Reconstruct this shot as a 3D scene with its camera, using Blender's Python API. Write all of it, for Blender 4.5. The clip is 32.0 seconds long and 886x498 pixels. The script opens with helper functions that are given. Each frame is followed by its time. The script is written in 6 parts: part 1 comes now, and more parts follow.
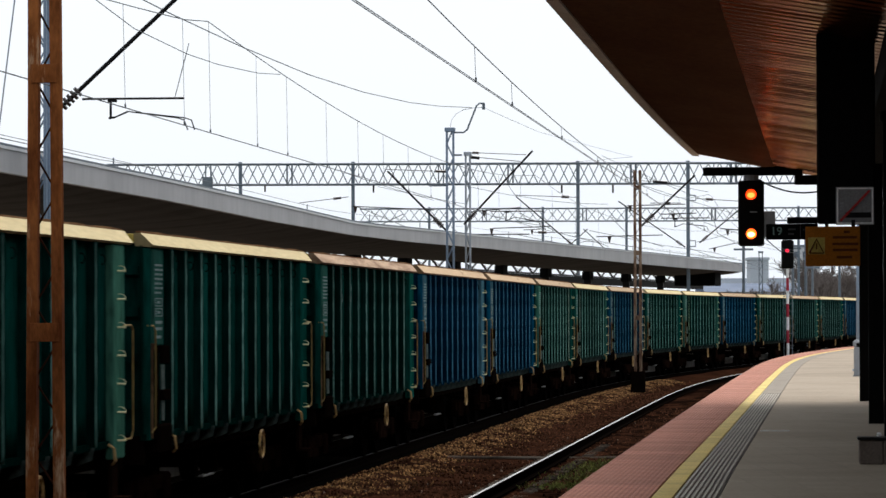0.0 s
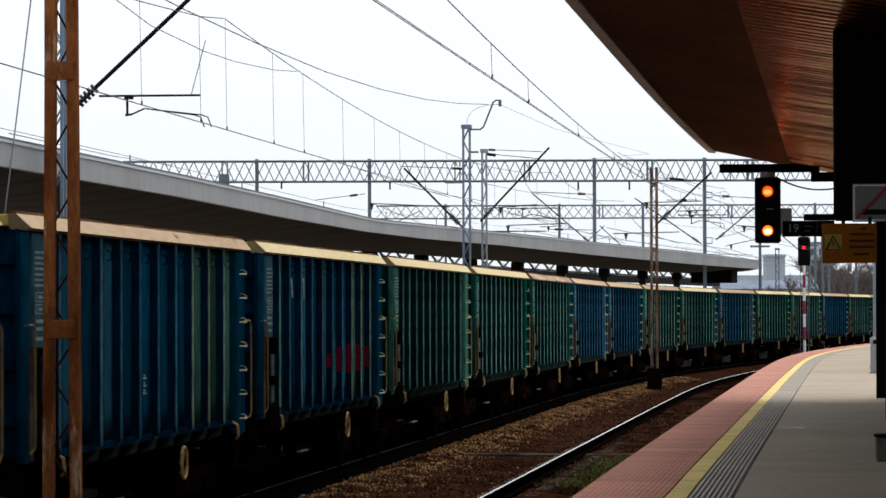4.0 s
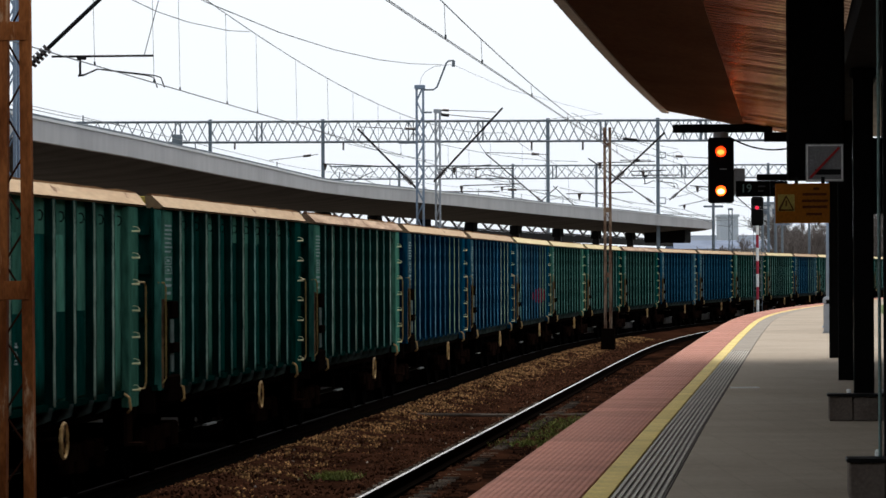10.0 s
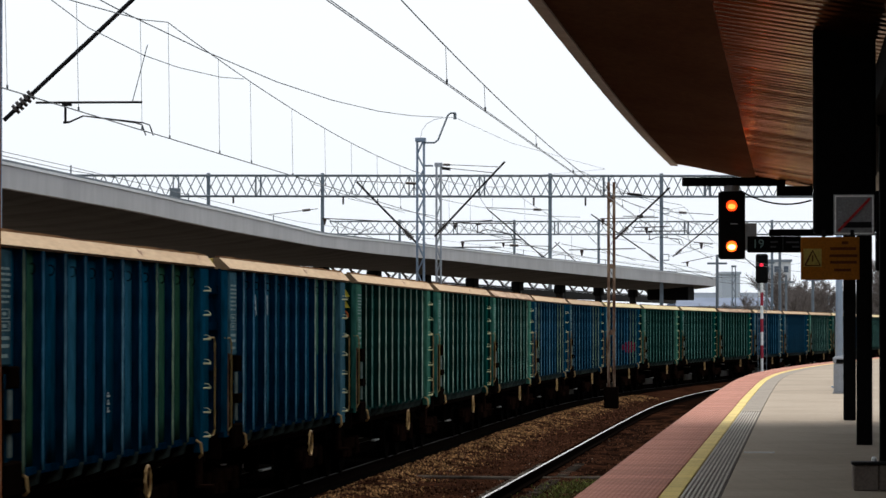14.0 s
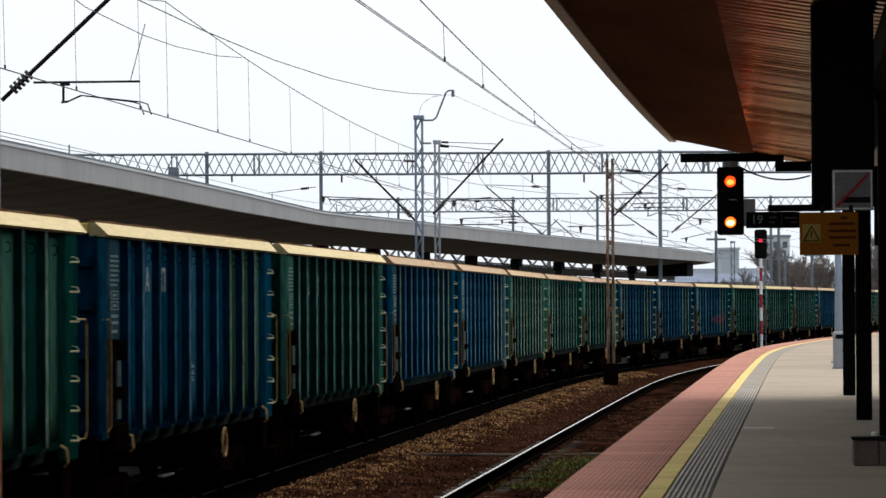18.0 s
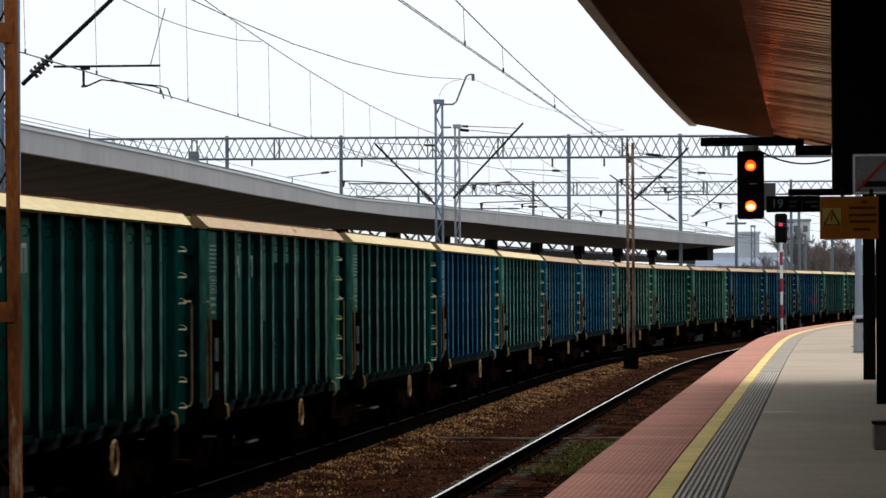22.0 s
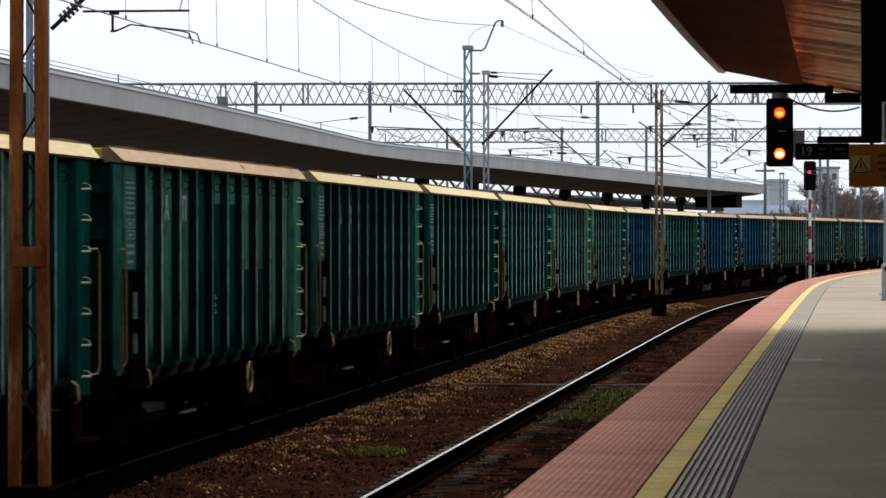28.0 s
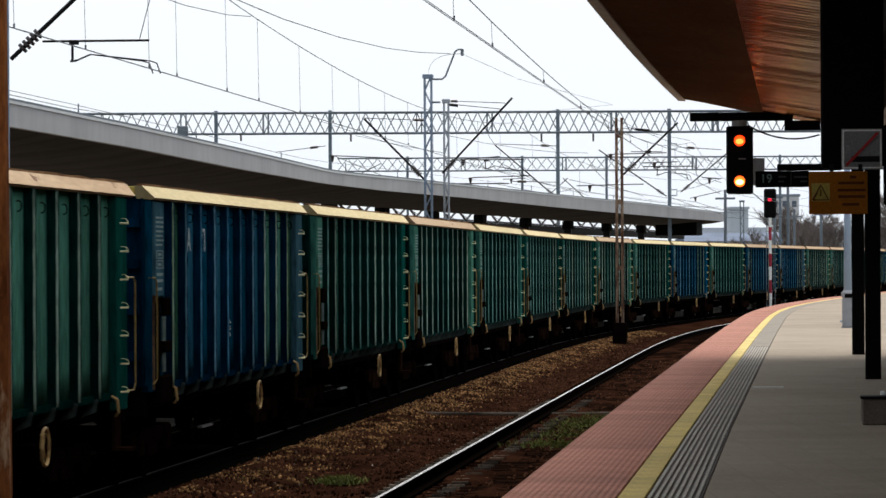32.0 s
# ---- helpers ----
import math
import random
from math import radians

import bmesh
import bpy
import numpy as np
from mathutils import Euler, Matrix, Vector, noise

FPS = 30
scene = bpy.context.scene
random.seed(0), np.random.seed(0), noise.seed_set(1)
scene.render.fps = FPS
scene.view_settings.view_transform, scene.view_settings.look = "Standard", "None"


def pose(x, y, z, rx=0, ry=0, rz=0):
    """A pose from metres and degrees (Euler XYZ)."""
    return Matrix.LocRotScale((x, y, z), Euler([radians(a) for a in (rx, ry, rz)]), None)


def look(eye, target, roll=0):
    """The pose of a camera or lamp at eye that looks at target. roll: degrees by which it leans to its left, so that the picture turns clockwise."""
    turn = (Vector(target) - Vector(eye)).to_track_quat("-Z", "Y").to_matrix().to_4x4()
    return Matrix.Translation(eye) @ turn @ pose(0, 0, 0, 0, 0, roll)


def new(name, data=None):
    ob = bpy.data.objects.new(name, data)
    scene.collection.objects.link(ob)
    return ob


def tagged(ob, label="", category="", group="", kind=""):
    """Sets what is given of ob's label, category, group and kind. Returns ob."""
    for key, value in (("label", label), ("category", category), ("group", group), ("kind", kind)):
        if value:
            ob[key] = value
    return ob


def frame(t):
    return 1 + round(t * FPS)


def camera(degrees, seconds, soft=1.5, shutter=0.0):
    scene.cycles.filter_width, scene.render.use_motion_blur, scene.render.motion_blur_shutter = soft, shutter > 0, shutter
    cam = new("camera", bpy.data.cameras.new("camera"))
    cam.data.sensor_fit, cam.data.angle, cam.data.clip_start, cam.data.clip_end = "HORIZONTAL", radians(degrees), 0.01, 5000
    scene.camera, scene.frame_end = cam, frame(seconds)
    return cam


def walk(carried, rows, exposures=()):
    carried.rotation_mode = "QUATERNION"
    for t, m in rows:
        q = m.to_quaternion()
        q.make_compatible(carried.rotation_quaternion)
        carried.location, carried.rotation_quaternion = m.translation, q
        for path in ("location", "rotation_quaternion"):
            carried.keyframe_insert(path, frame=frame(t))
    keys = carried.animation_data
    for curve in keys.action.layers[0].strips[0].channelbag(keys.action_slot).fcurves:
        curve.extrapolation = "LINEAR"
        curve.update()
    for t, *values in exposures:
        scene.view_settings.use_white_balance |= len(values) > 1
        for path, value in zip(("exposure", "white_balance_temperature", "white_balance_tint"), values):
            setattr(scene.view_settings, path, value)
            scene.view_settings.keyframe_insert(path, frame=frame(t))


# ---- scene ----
cam = camera(13.247, 32.0, soft=1.5, shutter=0.4)

# seconds, eye x, y, z, turn, tilt, lean
PATH = [
    (0.0, -0.005, -1.350, 2.315, -0.240, 0.979, -0.184),
    (0.5, -0.005, -1.350, 2.315, -0.218, 1.035, -0.124),
    (1.0, -0.005, -1.350, 2.315, -0.258, 0.966, -0.181),
    (1.5, -0.005, -1.350, 2.315, -0.306, 0.870, -0.297),
    (2.0, -0.005, -1.350, 2.315, -0.266, 0.767, -0.250),
    (2.5, -0.005, -1.350, 2.315, -0.126, 0.713, -0.226),
    (3.0, -0.005, -1.350, 2.315, -0.012, 0.679, -0.156),
    (3.5, -0.005, -1.350, 2.315, 0.065, 0.770, -0.188),
    (5.5, -0.005, -1.350, 2.315, -0.308, 1.290, -0.157),
    (6.0, -0.005, -1.350, 2.315, -0.252, 1.180, -0.115),
    (6.5, -0.005, -1.350, 2.315, 0.125, 0.928, -0.185),
    (7.0, -0.005, -1.350, 2.315, 0.232, 0.807, -0.261),
    (7.5, -0.005, -1.350, 2.315, 0.213, 0.670, -0.229),
    (8.0, -0.005, -1.350, 2.315, 0.237, 0.504, -0.183),
    (8.5, -0.005, -1.350, 2.315, 0.238, 0.356, -0.316),
    (9.0, -0.005, -1.350, 2.315, -0.216, 0.260, -0.198),
    (9.5, -0.005, -1.350, 2.315, -0.495, 0.226, -0.255),
    (10.0, -0.005, -1.350, 2.315, -0.690, 0.337, -0.255),
    (10.5, -0.005, -1.350, 2.315, -0.897, 0.556, -0.271),
    (11.0, -0.005, -1.350, 2.315, -1.133, 0.552, -0.240),
    (11.5, 0.028, 0.904, 2.333, -1.338, 0.408, -0.223),
    (12.0, 0.028, 0.904, 2.333, -1.458, 0.514, -0.066),
    (12.5, 0.028, 0.904, 2.333, -1.279, 0.637, 0.008),
    (13.0, 0.028, 0.904, 2.333, -0.878, 1.011, -0.027),
    (13.5, 0.028, 0.904, 2.333, -0.749, 1.139, 0.093),
    (14.0, 0.028, 0.904, 2.333, -0.682, 1.179, 0.023),
    (14.5, 0.028, 0.904, 2.333, -0.680, 0.992, -0.004),
    (16.5, 0.028, 0.904, 2.333, -0.788, 0.713, -0.348),
    (17.0, 0.028, 0.904, 2.333, -0.816, 0.823, -0.339),
    (17.5, 0.028, 0.904, 2.333, -0.731, 0.809, -0.399),
    (18.0, 0.028, 0.904, 2.333, -0.693, 0.841, -0.312),
    (18.5, 0.028, 0.904, 2.333, -0.349, 0.529, -0.283),
    (19.0, 0.028, 0.904, 2.333, -0.742, 0.395, -0.047),
    (19.5, 0.028, 0.904, 2.333, -0.979, 0.275, -0.147),
    (20.0, 0.028, 0.904, 2.333, -0.984, 0.217, -0.361),
    (20.5, 0.028, 0.904, 2.333, -0.885, 0.256, -0.340),
    (21.0, 0.028, 0.904, 2.333, -0.815, 0.319, -0.347),
    (21.5, 0.028, 0.904, 2.333, -0.598, 0.513, -0.346),
    (22.0, 0.028, 0.904, 2.333, -0.391, 0.604, -0.311),
    (22.5, 0.028, 0.904, 2.333, -0.144, 0.625, -0.283),
    (23.0, 0.028, 0.904, 2.333, 0.077, 0.597, -0.321),
    (23.5, 0.028, 0.904, 2.333, 0.177, 0.524, -0.204),
    (24.0, 0.028, 0.904, 2.333, 0.319, 0.293, -0.112),
    (24.5, 0.028, 0.904, 2.333, 0.441, -0.019, -0.213),
    (26.5, 0.028, 0.904, 2.333, 0.264, -0.119, -0.213),
    (27.0, 0.028, 0.904, 2.333, 0.200, -0.083, -0.128),
    (27.5, 0.028, 0.904, 2.333, 0.116, -0.130, -0.150),
    (28.0, 0.028, 0.904, 2.333, 0.034, -0.203, -0.087),
    (28.5, 0.028, 0.904, 2.333, 0.043, -0.101, -0.088),
    (29.0, 0.028, 0.904, 2.333, 0.039, 0.027, -0.166),
    (29.5, 0.028, 0.904, 2.333, 0.044, 0.272, -0.129),
    (30.0, 0.028, 0.904, 2.333, 0.141, 0.365, -0.080),
    (30.5, 0.028, 0.904, 2.333, 0.095, 0.053, -0.029),
    (31.0, 0.028, 0.904, 2.333, -0.210, 0.039, -0.212),
    (31.5, 0.028, 0.904, 2.333, -0.373, 0.126, -0.205),
    (32.0, 0.028, 0.904, 2.333, -0.556, 0.227, -0.294),
]
walk(cam, [(t, pose(x, y, z, 90 + tilt, -lean, turn)) for t, x, y, z, turn, tilt, lean in PATH],
     exposures=((0.0, 0.0), (32.0, 0.0)))

# ---- light: a bright overcast sky ----
world = bpy.data.worlds.new("overcast_sky")
scene.world = world
world.use_nodes = True
wn = world.node_tree.nodes
wl = world.node_tree.links
sky = wn.new("ShaderNodeTexSky")
sky.sky_type = "NISHITA"
sky.sun_disc = False
sky.sun_elevation = radians(50)
sky.sun_rotation = radians(9)
sky.air_density, sky.dust_density, sky.ozone_density = 1.0, 6.0, 1.0
veil = wn.new("ShaderNodeMix")
veil.data_type = "RGBA"
veil.inputs[0].default_value = 0.86
veil.inputs[7].default_value = (10.5, 11.2, 12.0, 1)
wl.new(sky.outputs[0], veil.inputs[6])
wl.new(veil.outputs[2], wn["Background"].inputs[0])
wn["Background"].inputs[1].default_value = 0.1

sun = new("sun", bpy.data.lights.new("sun", "SUN"))
sun.data.energy, sun.data.angle, sun.data.color = 2.8, radians(34), (1.0, 0.95, 0.88)
sun.matrix_world = look((0, 0, 88), (-11.5, -73, 0))


# ---- materials ----
def rgba(c):
    return (c[0], c[1], c[2], 1)


def material(name, base, rough=0.7, metal=0.0, second=None, scale=4.0, amount=0.5, grain=60.0, bump=0.15, spec=0.12,
             stretch=(1, 1, 1), vary=0.0, island=False, emit=None, grit=0.22):
    """Base colour broken up by stains of a second colour, fine grain, and relief."""
    m = bpy.data.materials.new(name)
    m.use_nodes = True
    n, l = m.node_tree.nodes, m.node_tree.links
    b = n["Principled BSDF"]
    b.inputs["Roughness"].default_value = rough
    b.inputs["Metallic"].default_value = metal
    b.inputs["Specular IOR Level"].default_value = spec
    if emit:
        b.inputs["Base Color"].default_value = rgba(base)
        b.inputs["Emission Color"].default_value = rgba(emit[0])
        b.inputs["Emission Strength"].default_value = emit[1]
        return m
    tc = n.new("ShaderNodeTexCoord")
    mp = n.new("ShaderNodeMapping")
    mp.inputs["Scale"].default_value = stretch
    l.new(tc.outputs["Object"], mp.inputs[0])
    big = n.new("ShaderNodeTexNoise")
    big.inputs["Scale"].default_value = scale
    big.inputs["Detail"].default_value = 6
    big.inputs["Roughness"].default_value = 0.65
    fine = n.new("ShaderNodeTexNoise")
    fine.inputs["Scale"].default_value = grain
    fine.inputs["Detail"].default_value = 3
    l.new(mp.outputs[0], big.inputs["Vector"])
    l.new(mp.outputs[0], fine.inputs["Vector"])
    ramp = n.new("ShaderNodeMapRange")
    ramp.inputs[1].default_value, ramp.inputs[2].default_value = 0.42, 0.68
    ramp.inputs[4].default_value = amount
    l.new(big.outputs[0], ramp.inputs[0])
    mix = n.new("ShaderNodeMix")
    mix.data_type = "RGBA"
    mix.inputs[6].default_value = rgba(base)
    mix.inputs[7].default_value = rgba(second or [v * 0.55 for v in base])
    l.new(ramp.outputs[0], mix.inputs[0])
    hsv = n.new("ShaderNodeHueSaturation")
    l.new(mix.outputs[2], hsv.inputs["Color"])
    val = n.new("ShaderNodeMapRange")
    val.inputs[1].default_value, val.inputs[2].default_value = 0.25, 0.75
    val.inputs[3].default_value, val.inputs[4].default_value = 1 - grit, 1 + grit
    l.new(fine.outputs[0], val.inputs[0])
    last = val.outputs[0]
    if vary:
        src = n.new("ShaderNodeNewGeometry").outputs["Random Per Island"] if island else n.new("ShaderNodeObjectInfo").outputs["Random"]
        rnd = n.new("ShaderNodeMapRange")
        rnd.inputs[3].default_value, rnd.inputs[4].default_value = 1 - vary, 1 + vary
        l.new(src, rnd.inputs[0])
        mul = n.new("ShaderNodeMath")
        mul.operation = "MULTIPLY"
        l.new(last, mul.inputs[0])
        l.new(rnd.outputs[0], mul.inputs[1])
        last = mul.outputs[0]
    l.new(last, hsv.inputs["Value"])
    l.new(hsv.outputs[0], b.inputs["Base Color"])
    rr = n.new("ShaderNodeMapRange")
    rr.inputs[3].default_value, rr.inputs[4].default_value = max(0.05, rough - 0.12), min(1.0, rough + 0.15)
    l.new(big.outputs[0], rr.inputs[0])
    l.new(rr.outputs[0], b.inputs["Roughness"])
    if bump:
        bp = n.new("ShaderNodeBump")
        bp.inputs["Strength"].default_value = bump
        bp.inputs["Distance"].default_value = 0.01
        l.new(fine.outputs[0], bp.inputs["Height"])
        l.new(bp.outputs[0], b.inputs["Normal"])
    return m


def flaked(m, colour, scale, low, high, stretch=(1, 1, 1)):
    """A third colour in patches with ragged edges: flakes, scabs of rust, droppings."""
    n, l = m.node_tree.nodes, m.node_tree.links
    hsv = next(k for k in n if k.bl_idname == "ShaderNodeHueSaturation")
    tc = next(k for k in n if k.bl_idname == "ShaderNodeTexCoord")
    mp = n.new("ShaderNodeMapping")
    mp.inputs["Scale"].default_value = stretch
    mp.inputs["Location"].default_value = (3.1, 7.7, 1.9)
    l.new(tc.outputs["Object"], mp.inputs[0])
    no = n.new("ShaderNodeTexNoise")
    no.inputs["Scale"].default_value, no.inputs["Detail"].default_value, no.inputs["Roughness"].default_value = scale, 8, 0.7
    l.new(mp.outputs[0], no.inputs["Vector"])
    ra = n.new("ShaderNodeMapRange")
    ra.inputs[1].default_value, ra.inputs[2].default_value = low, high
    l.new(no.outputs[0], ra.inputs[0])
    mx = n.new("ShaderNodeMix")
    mx.data_type = "RGBA"
    mx.inputs[7].default_value = rgba(colour)
    l.new(ra.outputs[0], mx.inputs[0])
    l.new(hsv.outputs[0], mx.inputs[6])
    l.new(mx.outputs[2], n["Principled BSDF"].inputs["Base Color"])
    return m


def paint(name, base, dirt, spec=0.0):
    return material(name, base, 0.45, second=dirt, scale=1.6, amount=0.9, grain=16, bump=0.06, stretch=(1, 1, 0.25), vary=0.28, spec=spec, grit=0.42)


M = {}
M["green"] = paint("wagon_green_paint", (0.0052, 0.060, 0.0480), (0.0018, 0.0205, 0.0165))
M["deep"] = paint("wagon_deep_green_paint", (0.0030, 0.042, 0.0340), (0.0012, 0.0155, 0.0125))
M["pale"] = paint("wagon_faded_green_paint", (0.064, 0.186, 0.133), (0.024, 0.090, 0.066))
M["blue"] = paint("wagon_blue_paint", (0.0030, 0.055, 0.102), (0.0011, 0.0200, 0.037))
M["sky"] = paint("wagon_faded_blue_paint", (0.024, 0.112, 0.172), (0.010, 0.055, 0.092))
M["olive"] = paint("wagon_olive_paint", (0.026, 0.085, 0.048), (0.014, 0.05, 0.034))
# paler strips for the rib corners: the light they catch, put into colour
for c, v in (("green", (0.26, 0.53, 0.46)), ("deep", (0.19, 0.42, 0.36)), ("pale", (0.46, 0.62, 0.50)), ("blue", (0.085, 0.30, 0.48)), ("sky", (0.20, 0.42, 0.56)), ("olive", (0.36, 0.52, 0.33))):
    M["toe_" + c] = material("rib_corner_highlight_" + c, [k * 0.62 for k in v], 0.5, second=[k * 0.11 for k in v], scale=4, amount=1.0, grain=30, bump=0.1, vary=0.3, spec=0.03, stretch=(1, 1, 0.3))
M["stencil_green"] = paint("worn_grey_green_panel_paint", (0.028, 0.104, 0.082), (0.014, 0.054, 0.044))
M["stencil_grey"] = paint("worn_grey_blue_panel_paint", (0.045, 0.110, 0.140), (0.024, 0.062, 0.084))
M["pipegrey"] = material("pale_green_pipe", (0.15, 0.19, 0.175), 0.7, second=(0.06, 0.08, 0.07), scale=8, spec=0.0)
M["gusset"] = material("dusty_bracket", (0.048, 0.064, 0.058), 0.8, second=(0.010, 0.013, 0.012), scale=6, amount=0.9, vary=0.3, spec=0.0)
M["mark"] = material("faded_white_stencil", (0.50, 0.56, 0.54), 0.7, second=(0.2, 0.26, 0.24), scale=14, amount=0.8, spec=0.0)
# shaded copies of the green and blue paint, for rib flanks and back sheets
M["greenwall"] = paint("shaded_green_sheet", (0.0010, 0.0170, 0.0138), (0.0005, 0.0070, 0.0057))
M["bluewall"] = paint("shaded_blue_sheet", (0.0006, 0.0165, 0.0390), (0.0003, 0.0068, 0.0150))
M["cream"] = flaked(material("cream_chord", (0.66, 0.54, 0.30), 0.8, second=(0.50, 0.37, 0.19), scale=1.6, amount=0.45, grain=18, grit=0.1, vary=0.1, stretch=(1, 0.15, 1)), (0.20, 0.10, 0.05), 2.2, 0.66, 0.70, (1, 0.5, 2))
M["tan"] = flaked(material("tan_chord", (0.47, 0.33, 0.20), 0.8, second=(0.34, 0.21, 0.12), scale=1.8, amount=0.55, grain=18, grit=0.12, vary=0.1, stretch=(1, 0.15, 1)), (0.16, 0.075, 0.04), 2.4, 0.62, 0.67, (1, 0.5, 2))
M["rustychord"] = material("rusty_chord", (0.48, 0.33, 0.22), 0.85, second=(0.13, 0.06, 0.03), scale=3.5, amount=0.95, grain=30, stretch=(1, 0.15, 1))
M["ochre"] = material("ochre_end_paint", (0.36, 0.27, 0.06), 0.6, second=(0.15, 0.1, 0.03), scale=5)
M["railochre"] = material("dull_ochre_handrail", (0.26, 0.18, 0.06), 0.6, second=(0.10, 0.06, 0.02), scale=4, amount=0.9)
M["rung"] = material("pale_yellow_handrail", (0.74, 0.70, 0.42), 0.5, second=(0.34, 0.28, 0.12), scale=9, amount=0.4)
M["warnyellow"] = material("dirty_yellow_sticker", (0.42, 0.35, 0.035), 0.7, second=(0.16, 0.12, 0.02), scale=9, amount=0.7, spec=0.0)
M["warnred"] = material("dirty_orange_sticker", (0.42, 0.10, 0.025), 0.7, second=(0.16, 0.035, 0.012), scale=9, amount=0.7, spec=0.0)
M["wheel_y"] = material("yellow_brake_paint", (0.50, 0.32, 0.13), 0.5, second=(0.17, 0.08, 0.03), scale=7, amount=0.9, spec=0.1)
# near-black bases: the deep shade under the wagons is put into the colour
M["under"] = material("near_black_underframe", (0.0045, 0.0027, 0.0020), 0.9, second=(0.0015, 0.0010, 0.0008), scale=3, spec=0.0)
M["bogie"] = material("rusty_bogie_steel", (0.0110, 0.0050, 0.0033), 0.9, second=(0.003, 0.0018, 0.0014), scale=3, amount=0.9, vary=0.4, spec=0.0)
M["tread"] = material("near_black_wheel_steel", (0.004, 0.0032, 0.0028), 0.8, second=(0.0015, 0.0012, 0.001), scale=6, spec=0.0)
M["coal"] = material("dark_load", (0.02, 0.018, 0.016), 0.95, scale=3, grain=20, bump=0.6, spec=0.02)
M["plate"] = material("grey_white_lettering", (0.17, 0.25, 0.24), 0.7, second=(0.08, 0.125, 0.118), scale=20)
M["white"] = material("white_paint", (0.82, 0.82, 0.80), 0.6, second=(0.5, 0.5, 0.47), scale=6)
M["graffiti"] = material("crimson_spray", (0.155, 0.005, 0.024), 0.7, second=(0.06, 0.002, 0.010), scale=6, amount=0.8, spec=0.0)
M["spraywhite"] = material("white_spray", (0.62, 0.54, 0.56), 0.7, second=(0.3, 0.25, 0.27), scale=9, spec=0.0)
M["rust"] = flaked(material("rusted_steel", (0.095, 0.027, 0.009), 0.85, second=(0.33, 0.115, 0.034), scale=2.6, amount=1.0, grain=50, bump=0.3, stretch=(1, 1, 0.3), spec=0.02), (0.42, 0.27, 0.165), 4, 0.58, 0.66, (1, 1, 0.22))
M["rusted_dark"] = material("dark_rust", (0.030, 0.012, 0.007), 0.9, scale=6, spec=0.0)
M["mast"] = material("blue_grey_mast_paint", (0.17, 0.23, 0.31), 0.55, second=(0.12, 0.15, 0.2), scale=3, spec=0.4)
M["galv"] = material("galvanised_steel", (0.30, 0.33, 0.37), 0.5, metal=0.3, second=(0.2, 0.21, 0.23), scale=3, spec=0.4)
M["galvdark"] = material("weathered_gantry_steel", (0.16, 0.19, 0.22), 0.6, metal=0.2, second=(0.1, 0.11, 0.12), scale=3)
M["gpost"] = material("grey_gantry_post", (0.16, 0.20, 0.24), 0.6, second=(0.1, 0.12, 0.14), scale=3)
M["black"] = material("black_coated_steel", (0.006, 0.006, 0.007), 0.5, second=(0.010, 0.009, 0.008), scale=5)
M["blackmatt"] = material("matt_black_case", (0.0015, 0.0015, 0.0015), 0.85, spec=0.1, scale=5)
M["wire"] = material("weathered_copper_wire", (0.10, 0.11, 0.12), 0.5, metal=0.4, scale=2, bump=0)
M["insul"] = material("brown_insulator", (0.03, 0.02, 0.018), 0.3, scale=8, spec=0.4)
M["rail"] = material("rail_side_rust", (0.005, 0.0035, 0.0028), 0.9, second=(0.003, 0.002, 0.0015), scale=6, spec=0.0)
M["railtop"] = material("polished_rail_head", (0.56, 0.52, 0.49), 0.22, metal=0.85, second=(0.5, 0.47, 0.44), scale=3, bump=0.02, spec=0.4)
M["oldrail"] = material("dull_rail_head", (0.014, 0.013, 0.013), 0.6, metal=0.4, second=(0.004, 0.003, 0.003), scale=0.35, amount=1.0, bump=0.02, spec=0.0)
M["sleeper"] = material("concrete_sleeper", (0.014, 0.0065, 0.0042), 0.9, second=(0.006, 0.003, 0.002), scale=5, amount=0.8, vary=0.25, spec=0.0)
M["ballast"] = material("brown_ballast", (0.029, 0.0118, 0.0066), 0.95, second=(0.008, 0.0034, 0.0021), scale=0.7, amount=0.95, grain=22, bump=0.9, spec=0.0)
M["stone"] = material("ballast_stone", (0.088, 0.038, 0.021), 0.9, second=(0.020, 0.008, 0.005), scale=0.8, amount=0.95, grain=30, vary=0.8, island=True, spec=0.0)
M["stonepale"] = material("fresh_ballast_stone", (0.36, 0.200, 0.086), 0.9, second=(0.045, 0.021, 0.010), scale=0.8, amount=0.95, grain=30, vary=0.85, island=True, spec=0.0)
M["trackshade"] = material("shade_black_ballast", (0.0045, 0.0038, 0.0032), 0.95, second=(0.002, 0.0016, 0.0013), scale=1.5, grain=22, bump=0.6, spec=0.0)
M["earth"] = material("trackside_earth", (0.07, 0.06, 0.042), 0.95, second=(0.045, 0.05, 0.027), scale=0.12, amount=0.9, grain=8, bump=0.4, spec=0.02)
M["redpaver"] = material("red_platform_slab", (0.44, 0.195, 0.140), 0.85, second=(0.295, 0.122, 0.088), scale=3, amount=0.75, grain=70, bump=0.3, vary=0.14)
M["lash"] = material("black_lashing_ring", (0.003, 0.003, 0.003), 0.8, scale=6, spec=0.05)
M["yellow"] = material("worn_yellow_line_stone", (0.64, 0.48, 0.15), 0.75, second=(0.40, 0.31, 0.14), scale=5, amount=0.8, grain=40, grit=0.3, vary=0.12)
M["tactile"] = material("pale_guidance_rib", (0.44, 0.395, 0.335), 0.8, second=(0.28, 0.25, 0.215), scale=4, vary=0.1)
M["tactbase"] = material("dark_guidance_plate", (0.155, 0.135, 0.118), 0.9, second=(0.11, 0.094, 0.082), scale=4, vary=0.1)
